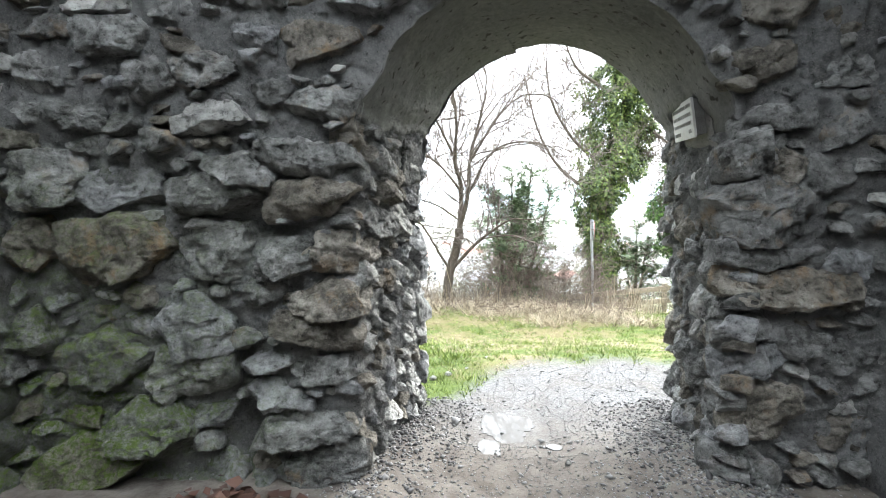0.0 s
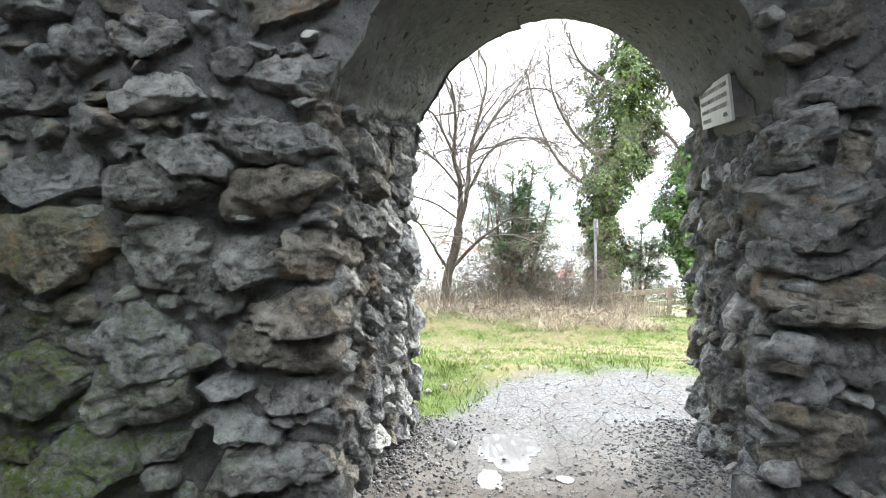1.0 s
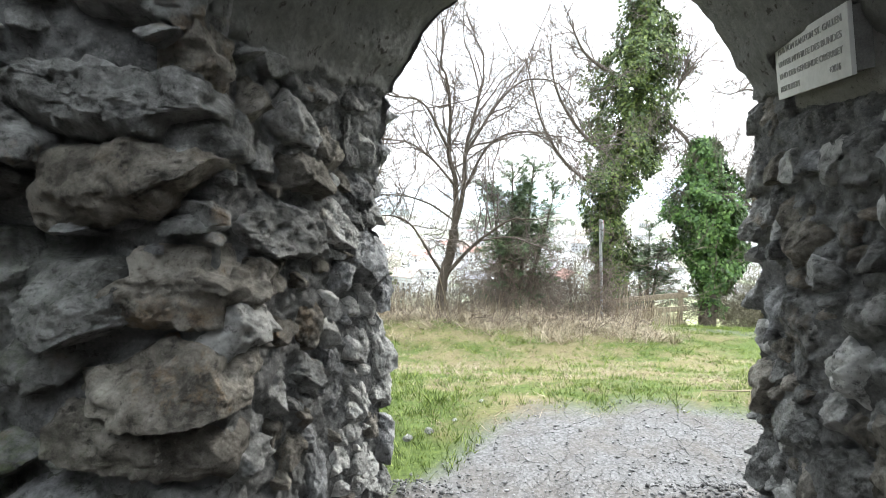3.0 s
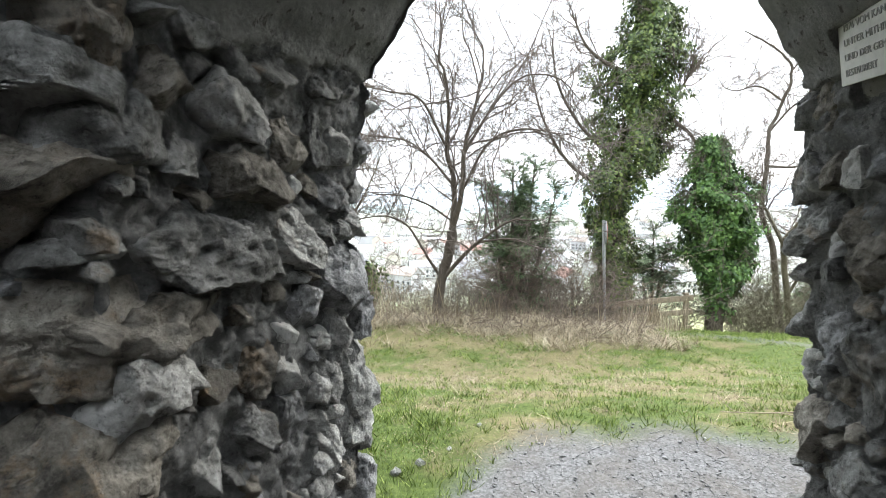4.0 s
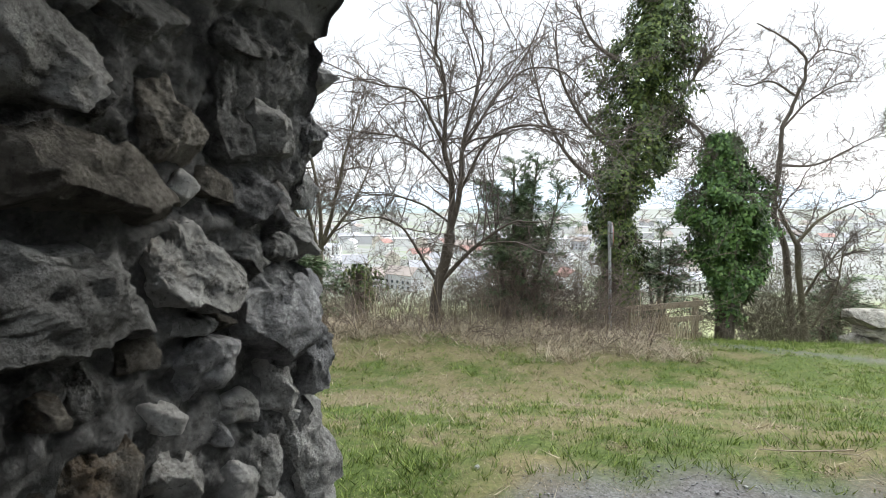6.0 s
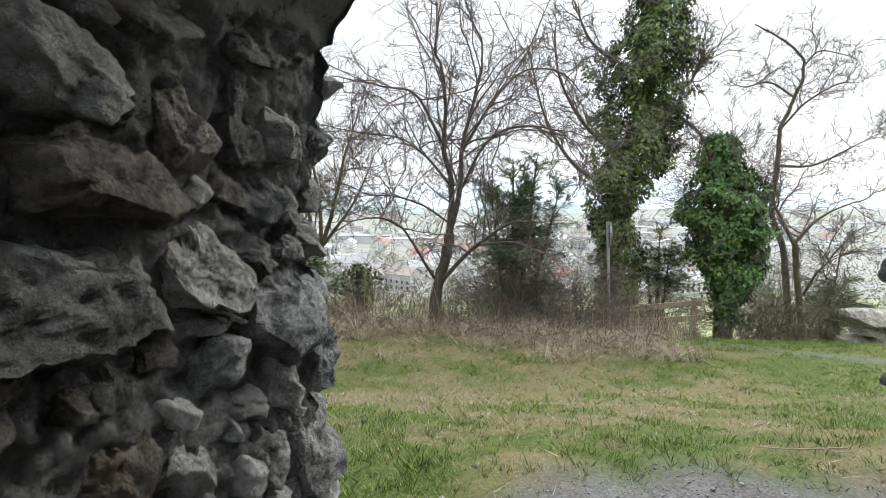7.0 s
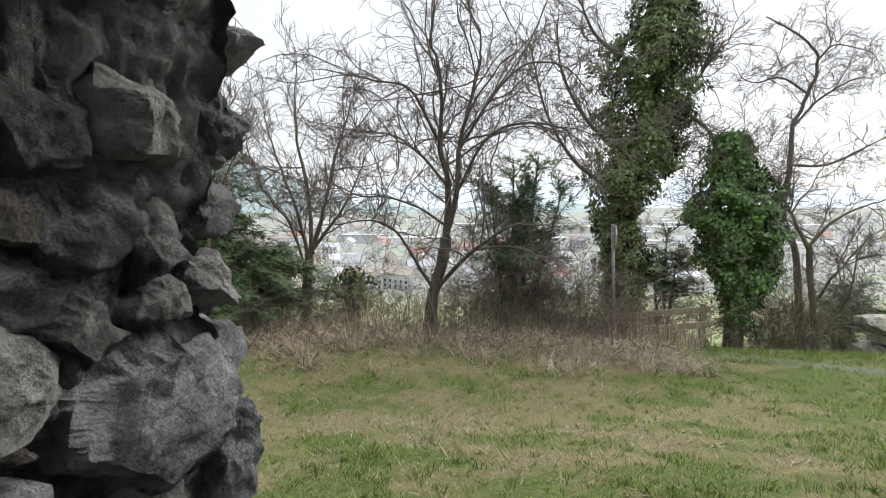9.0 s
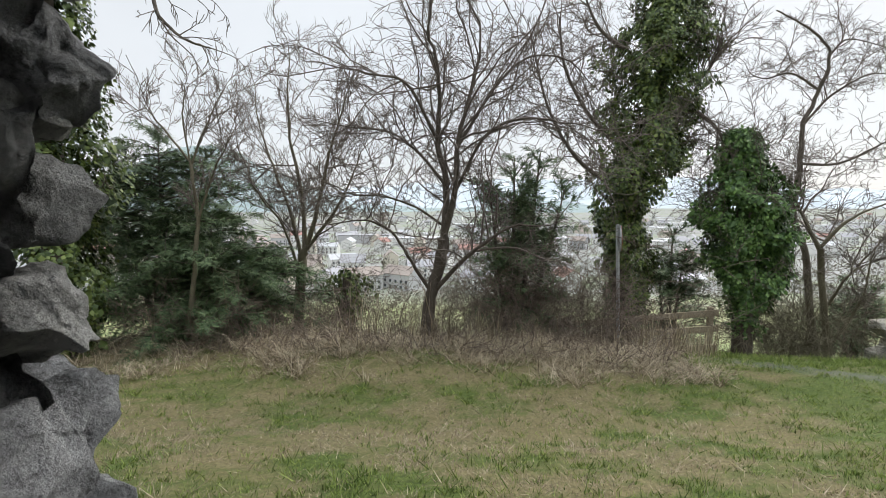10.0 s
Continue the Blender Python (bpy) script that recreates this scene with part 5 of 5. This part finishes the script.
thicket("brushwood", "bare brushwood by the low stone wall", (7.7, 9.6, 13.4, 14.6), 70, 1.5, 66, 0.006, BRAMBLE, 0.35, 2)
thicket("bank_scrub", "low dark tangle of bramble shoots on the bank", (-3.6, 3.5, 9.9, 11.5), 380, 0.6, 68, 0.007, BRAMBLE, 0.6, 1)
thicket("brushwood", "thin bare shoots behind the fence", (3.7, 5.6, 13.2, 14.2), 80, 1.6, 67)


# ---- fence, sign, low wall ----
def build_fence():
    fence = thing("wooden_fence", "weathered wooden post and rail fence running down the bank", "fence")
    a, b = np.array([5.47, 12.8]), np.array([2.4, 13.4])
    d = (b - a) / np.linalg.norm(b - a)
    ang = math.degrees(math.atan2(d[1], d[0]))
    length = float(np.linalg.norm(b - a))
    z0 = float(ground_z(*a)) + 0.0
    drop = -0.42
    for i, f in enumerate((0.0, 0.5, 1.0)):
        p = a + d * length * f
        z = z0 + drop * f
        part("post", bm_mesh("post", box_bm(0.10, 0.10, 1.05, 0.012), FENCE_WOOD, 30), fence, m=pose(p[0], p[1], z + 0.40))
    tilt = math.degrees(math.atan2(drop, length))
    for h in (0.82, 0.50, 0.12):
        mid = a + d * (length * 0.5 - 0.05)
        m = pose(mid[0] - d[1] * -0.06, mid[1] - 0.075, z0 + drop * 0.5 + h, 0, 0, ang) @ pose(0, 0, 0, 0, -tilt, 0)
        part("rail", bm_mesh("rail", box_bm(length + 0.15, 0.045, 0.13, 0.01), FENCE_WOOD, 30), fence, m=m)


build_fence()


def build_sign():
    red = plain_material("red_sign_rim", (0.42, 0.03, 0.03), (0.5, 0.05, 0.04), 0.45, scale=20)
    white = plain_material("white_sign_face", (0.7, 0.7, 0.69), (0.8, 0.8, 0.79), 0.45, scale=20)
    x, y = 3.56, 12.5
    z = float(ground_z(x, y))
    sign = thing("road_sign", "round red-rimmed sign seen nearly edge-on, on a steel post", "sign", pose(x, y, z - 0.05, 0, -2.2, 0))
    top = 1.13 - z + 0.08
    bm = bmesh.new()
    bmesh.ops.create_cone(bm, cap_ends=True, segments=16, radius1=0.034, radius2=0.034, depth=top, matrix=Matrix.Translation((0, 0, top / 2)))
    part("post", bm_mesh("post", bm, STEEL, 40), sign, "galvanised steel post")
    turn = pose(0, 0, top - 0.27, 0, 0, 76)

    def disc(r, t, y0):
        b = bmesh.new()
        bmesh.ops.create_cone(b, cap_ends=True, segments=40, radius1=r, radius2=r, depth=t, matrix=pose(0, y0, 0, 90))
        return b
    plate = part("sign_plate", bm_mesh("sign_plate", disc(0.25, 0.02, -0.05), STEEL, 40), sign, m=turn)
    part("rim", bm_mesh("rim", disc(0.25, 0.004, -0.0645), red, 40), plate, "red rim")
    part("face", bm_mesh("face", disc(0.19, 0.004, -0.0705), white, 40), plate, "white face")
    part("bracket", bm_mesh("bracket", box_bm(0.09, 0.06, 0.03, 0.004, (0, -0.02, 0)), STEEL), sign, m=turn)


build_sign()


def build_low_wall():
    rnd = random.Random(71)
    x, y = 8.6, 12.35
    z = float(ground_z(x, y))
    heap = thing("low_stone_wall", "low ruined wall of pale weathered stones with a mossy top slab", "stone wall", pose(x, y, z))
    for dx, dy, dz, w, d, h in ((0.1, 0.1, 0.13, 0.5, 0.5, 0.3), (0.62, 0.05, 0.15, 0.55, 0.5, 0.34), (1.2, 0.0, 0.16, 0.6, 0.5, 0.38), (0.35, 0.02, 0.4, 0.5, 0.5, 0.26),
                                (0.85, 0.03, 0.42, 0.55, 0.5, 0.28), (0.45, -0.05, 0.66, 1.25, 0.65, 0.34), (1.3, 0, 0.6, 0.9, 0.6, 0.5)):
        part("stone", stone_mesh(w * 1.08, h * 1.1, d, rnd.randrange(9999), SLAB, 0.022, 2.5), heap, m=pose(dx, dy - d / 2, dz, rnd.uniform(-4, 4), rnd.uniform(-5, 5), rnd.uniform(-8, 8)))


build_low_wall()


def build_fallen_branch():
    rnd = np.random.RandomState(91)
    pts = smooth_line([(-0.28, 0.03, 0.0), (-0.1, -0.01, 0.01), (0.1, 0.015, 0.0), (0.26, -0.03, 0.03)], 6)
    branch = thing("fallen_branch", "thin bleached fallen branch lying on the lawn", "branch", pose(2.5, 5.15, float(ground_z(2.5, 5.15)) + 0.035))
    part("stem", fast_mesh("stem", *tubes([(pts, np.linspace(0.0035, 0.0065, len(pts)), 6)]), FENCE_WOOD, True), branch)
    for at, way, ln in ((8, (-0.5, 0.3, 0.8), 0.2), (4, (-0.6, 0.6, 0.35), 0.18), (13, (0.5, -0.6, 0.25), 0.25)):
        out = []
        grow(pts[at], way, ln, 0.003, 0, rnd, out)
        part("twig", fast_mesh("twig", *tubes(out), FENCE_WOOD), branch)


build_fallen_branch()


def build_field_stones():
    rnd = random.Random(93)
    for x, y, s in ((0.02, 4.35, 0.05), (0.22, 4.55, 0.035), (-0.12, 4.25, 0.06), (0.42, 4.9, 0.03), (1.05, 4.4, 0.028), (1.9, 4.75, 0.03), (0.75, 2.62, 0.04), (0.8, 2.95, 0.03)):
        z = float(ground_z(x, y))
        ob = part("loose_stone", stone_mesh(s * 1.1, s * 0.55, s * 0.9, rnd.randrange(9999), STONE_PALE if y > 3 else STONE, 0.006), m=pose(x, y, z + s * 0.15, rnd.uniform(-20, 20), rnd.uniform(-20, 20), rnd.uniform(0, 360)))
        tagged(ob, "small pale stone lying in the grass" if y > 4 else "dark loose stone lying on the gravel", "stone", "loose stones")


build_field_stones()


# ---- grass ----
def blades(name, n, area, tall, wide, material, label, share, seed, lean=0.45, tuft=10, bent=False):
    """Blades of grass in tufts, in one mesh."""
    rnd = np.random.RandomState(seed)
    m = n // tuft * 3
    cx, cy = rnd.uniform(area[0], area[1], m), area[2] + (area[3] - area[2]) * rnd.uniform(size=m) ** 1.3
    keep = rnd.uniform(size=m) < share(cx, cy)
    cx, cy = cx[keep][:n // tuft], cy[keep][:n // tuft]
    big = rnd.lognormal(0, 0.35, len(cx)) * (0.6 + 1.3 * np.clip(fbm(np.stack([cx * 2.2, cy * 2.2, 0 * cx], 1), 4, seed) + 0.25, 0, 1))
    x, y = np.repeat(cx, tuft) + rnd.normal(0, 0.022, len(cx) * tuft), np.repeat(cy, tuft) + rnd.normal(0, 0.022, len(cx) * tuft)
    n = len(x)
    h = tall * np.repeat(big, tuft) * rnd.lognormal(0, 0.3, n)
    p = np.stack([x, y, ground_z(x, y) + fbm(np.stack([x, y, 0 * x], 1) * 1.3, 4, 1.0) * 0.10 - 0.015], 1)
    a, b = rnd.uniform(0, 6.28, n), rnd.uniform(0, 6.28, n)
    side = np.stack([np.cos(a), np.sin(a), 0 * a], 1) * (wide * rnd.uniform(0.6, 1.4, n))[:, None]
    ln = np.stack([np.cos(b), np.sin(b), 0 * b], 1) * (lean * rnd.uniform(0.2, 1.6, n))[:, None]
    tip = p + (np.array([0, 0, 0.95]) + ln) * h[:, None]
    if bent:
        mid = p + (np.array([0, 0, 0.6]) + ln * 0.35) * h[:, None]
        tip[:, 2] -= h * 0.15 * rnd.uniform(0, 2.2, n)
        V = np.stack([p - side, p + side, mid + side * 0.7, mid - side * 0.7, tip], 1).reshape(-1, 3)
        k = np.arange(n)[:, None] * 5
        Fc = np.concatenate([k + [0, 1, 2], k + [0, 2, 3], k + [3, 2, 4]])
    else:
        V = np.stack([p - side, p + side, tip], 1).reshape(-1, 3)
        Fc = np.arange(n * 3).reshape(-1, 3)
    return tagged(part(name, fast_mesh(name, V, Fc, material)), label, "grass", kind="stuff")


def turf_share(x, y):
    return np.clip(1 - gravel_share(x, y) * 1.15, 0, 1)


blades("lawn_grass", 230000, (-4.3, 9.8, 3.7, 11.4), 0.034, 0.0046, GRASS, "short green grass of the lawn", lambda x, y: turf_share(x, y) * (1 - 0.84 * dead_share(x, y)), 81, 0.7)
blades("dead_grass", 300000, (-4.3, 9.8, 4.4, 11.4), 0.019, 0.0036, STRAW, "matted straw-coloured dead grass in the lawn", lambda x, y: turf_share(x, y) * (0.15 + 0.85 * dead_share(x, y)), 83, 1.8, 8)
blades("tall_dead_grass", 46000, (-5.2, 4.9, 8.9, 11.9), 0.13, 0.0042, STRAW, "tangled bleached dead grass along the bank", lambda x, y: np.clip((y - 8.9) / 1.6, 0, 1) * np.clip((4.3 - x) / 0.8, 0, 1) * np.clip(0.45 + 2.5 * fbm(np.stack([x * 1.5, y * 1.5, 0 * x], 1), 4, 31.0), 0.1, 1), 87, 2.1, 10, True)
blades("dead_stalks", 3000, (-4.6, 4.6, 10.6, 11.8), 0.42, 0.0042, STRAW, "scattered upright dead stalks along the bank", lambda x, y: np.clip((5.0 - x) / 0.8, 0, 1) * np.clip(0.5 + 3 * fbm(np.stack([x, y, 0 * x], 1), 3, 37.0), 0.05, 1), 88, 0.35, 3, True)
blades("bank_grass", 30000, (3.8, 10.8, 9.8, 13.3), 0.055, 0.004, GRASS, "green grass beside the footpath", lambda x, y: turf_share(x, y) * 0.9, 89)


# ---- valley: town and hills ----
# Town colours are paled to paint in the haze of distance.
def hazed_material(name, c, spread=0.15):
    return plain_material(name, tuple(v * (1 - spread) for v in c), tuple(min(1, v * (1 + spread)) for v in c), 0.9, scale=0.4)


ROOFS = [hazed_material("red_roof_tiles", (0.40, 0.24, 0.21)), hazed_material("grey_roof_tiles", (0.38, 0.38, 0.40)), hazed_material("brown_roof_tiles", (0.36, 0.31, 0.28)), hazed_material("pale_flat_roof", (0.55, 0.56, 0.58))]
RENDERS = [hazed_material("white_house_render", (0.72, 0.72, 0.70), 0.06), hazed_material("cream_house_render", (0.62, 0.58, 0.50), 0.06), hazed_material("grey_house_render", (0.50, 0.50, 0.51), 0.06)]
PANE = plain_material("dark_window_panes", (0.05, 0.06, 0.07), (0.08, 0.09, 0.10), 0.2, scale=2)


def gable_house(w, d, h, roof_h, wall_mat, roof_mat, windows):
    """A gabled house: walls, an overhanging roof and its windows."""
    house = thing("house", "", "house")
    bm = bmesh.new()
    x, y = w / 2, d / 2
    v = [bm.verts.new(p) for p in ((-x, -y, -2), (x, -y, -2), (x, y, -2), (-x, y, -2), (-x, -y, h), (x, -y, h), (x, y, h), (-x, y, h), (-x, 0, h + roof_h), (x, 0, h + roof_h))]
    for f in ((0, 1, 5, 4), (2, 3, 7, 6), (1, 2, 6, 9, 5), (3, 0, 4, 8, 7)):
        bm.faces.new([v[i] for i in f])
    part("wall", bm_mesh("wall", bm, wall_mat), house)
    bm = bmesh.new()
    o, t = 0.6, 0.35
    k = roof_h / y
    for s in (-1, 1):
        q = [(-x - o, s * (y + o), h - o * k), (x + o, s * (y + o), h - o * k), (x + o, 0, h + roof_h), (-x - o, 0, h + roof_h)]
        lo = [bm.verts.new((a, b, c + 0.05)) for a, b, c in q]
        hi = [bm.verts.new((a, b, c + t)) for a, b, c in q]
        bm.faces.new(hi if s < 0 else hi[::-1])
        for i in range(4):
            j = (i + 1) % 4
            bm.faces.new((lo[i], lo[j], hi[j], hi[i]))
    bmesh.ops.recalc_face_normals(bm, faces=bm.faces)
    part("roof", bm_mesh("roof", bm, roof_mat), house)
    if windows:
        me = bm_mesh("window", box_bm(1.3, 0.2, 1.5), PANE)
        for s in range(max(1, int(h / 2.9))):
            for i in range(max(2, int(w / 3.2))):
                part("window", me, house, m=pose(-x + w * (i + 0.5) / max(2, int(w / 3.2)), -y - 0.05, 1.6 + 2.8 * s))
    return house


def build_town():
    rnd = random.Random(99)
    kinds = []
    for i in range(9):
        w = rnd.uniform(11, 20)
        d = rnd.uniform(9, 12)
        kinds.append(gable_house(w, d, rnd.uniform(5.5, 8.5), rnd.uniform(2.5, 4.5), RENDERS[i % 3] if i % 2 else RENDERS[0], ROOFS[(1, 2, 1, 0, 1, 2, 3, 2, 1)[i]], True))
    words = ("white gabled house among the valley gardens", "cream gabled house in the valley town", "pale gabled house in the valley town")
    n = 0
    spots = []
    while n < 260:
        y = 255 * (1 / (1 - rnd.random() * 0.87)) ** 0.9
        x = rnd.uniform(-0.9, 1.1) * y
        if x > 0.52 * y and y < 430 or any(abs(x - a) < 17 and abs(y - b) < 17 for a, b in spots):
            continue
        spots.append((x, y))
        i = n % 9
        m = pose(x, y, -45, 0, 0, rnd.choice((0, 90, 20, -25, 60)) + rnd.uniform(-12, 12))
        ob = copy_thing(kinds[i], m) if n >= 9 else kinds[i]
        ob.matrix_basis = m
        tagged(ob, words[i % 3], "house", "houses of the valley town")
        n += 1
    for i in range(26):
        y = rnd.uniform(390, 1300)
        x = rnd.uniform(-0.3, 0.9) * y
        shed = thing("factory_hall", "long low pale industrial hall in the valley", "building", pose(x, y, -45, 0, 0, rnd.uniform(-20, 20)), "industrial halls of the town")
        w, d, h = rnd.uniform(35, 80), rnd.uniform(18, 30), rnd.uniform(6, 10)
        part("wall", bm_mesh("wall", box_bm(w, d, h + 1, 0, (0, 0, h / 2 - 0.5)), RENDERS[rnd.choice((0, 0, 2))]), shed)
        part("roof", bm_mesh("roof", box_bm(w + 1, d + 1, 0.8, 0, (0, 0, h + 0.4)), ROOFS[rnd.choice((3, 3, 1))]), shed)


build_town()


def far_trees():
    rnd = np.random.RandomState(5)
    n = 480
    y = 190 / (1 - rnd.uniform(size=n) * 0.88)
    x = rnd.uniform(-0.8, 1.0, n) * y
    s = rnd.uniform(2.5, 5.5, n)
    m = 170
    d = rnd.normal(size=(n, m, 3))
    d /= np.linalg.norm(d, axis=2, keepdims=True)
    c = d * (0.6 + 0.5 * rnd.uniform(size=(n, m, 1))) * np.array([1, 1, 1.15])
    C = (c * s[:, None, None] + np.stack([x, y, -45 + s * 1.1], 1)[:, None, :]).reshape(-1, 3)
    S = np.repeat(s, m) * 0.13
    T, B = rnd.normal(size=C.shape), rnd.normal(size=C.shape)
    V = np.stack([C, C + T * S[:, None] * 0.7, C + B * S[:, None] * 0.7], 1).reshape(-1, 3)
    wood = leaf_material("far_tree_crowns", (0.10, 0.10, 0.08), (0.15, 0.145, 0.12), (0.16, 0.18, 0.11), 0.9)
    tagged(part("far_trees", fast_mesh("far_trees", V, np.arange(len(V)).reshape(-1, 3), wood)), "scattered grey-green trees between the valley houses", "trees", kind="stuff")


far_trees()


def hills(name, y, span, height, base_x, width, seed, color, label):
    """A wooded ridge far across the valley, with the haze mixed into its colour."""
    k = Nodes(name + "_hazed_woods", 1.0, spec=0.0)
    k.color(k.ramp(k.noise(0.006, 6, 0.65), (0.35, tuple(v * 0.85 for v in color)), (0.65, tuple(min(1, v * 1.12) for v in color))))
    nu, nv = 150, 24
    u, v = np.meshgrid(np.linspace(span[0], span[1], nu), np.linspace(0, 1, nv), indexing="ij")
    q = np.stack([u.ravel() / 420, np.full(u.size, seed), np.zeros(u.size)], 1)
    top = height * (np.exp(-((u.ravel() - base_x) / width) ** 2) + 0.5 * fbm(q, 5, seed) + 0.06)
    z = -48 + np.clip(top, 0, None) * np.sin(v.ravel() * np.pi / 2)
    Vt = np.stack([u.ravel(), y + v.ravel() * 700 + fbm(q * 3, 3, seed) * 100, z], 1)
    i, j = np.meshgrid(np.arange(nu - 1), np.arange(nv - 1), indexing="ij")
    i, j = i.ravel(), j.ravel()
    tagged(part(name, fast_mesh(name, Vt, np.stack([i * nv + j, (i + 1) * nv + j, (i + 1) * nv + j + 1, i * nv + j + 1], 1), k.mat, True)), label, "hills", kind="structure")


# Blue-grey base colours paint the haze; there is no air volume.
hills("backdrop_hill", 1950, (-3200, 700), 300, -1390, 500, 2.0, (0.30, 0.36, 0.36), "wooded hillside beyond the valley town, tinted blue-grey for haze")
hills("backdrop_range", 3000, (-4200, 4400), 200, 900, 2600, 6.0, (0.52, 0.58, 0.62), "distant mountains coloured pale to stand for haze")
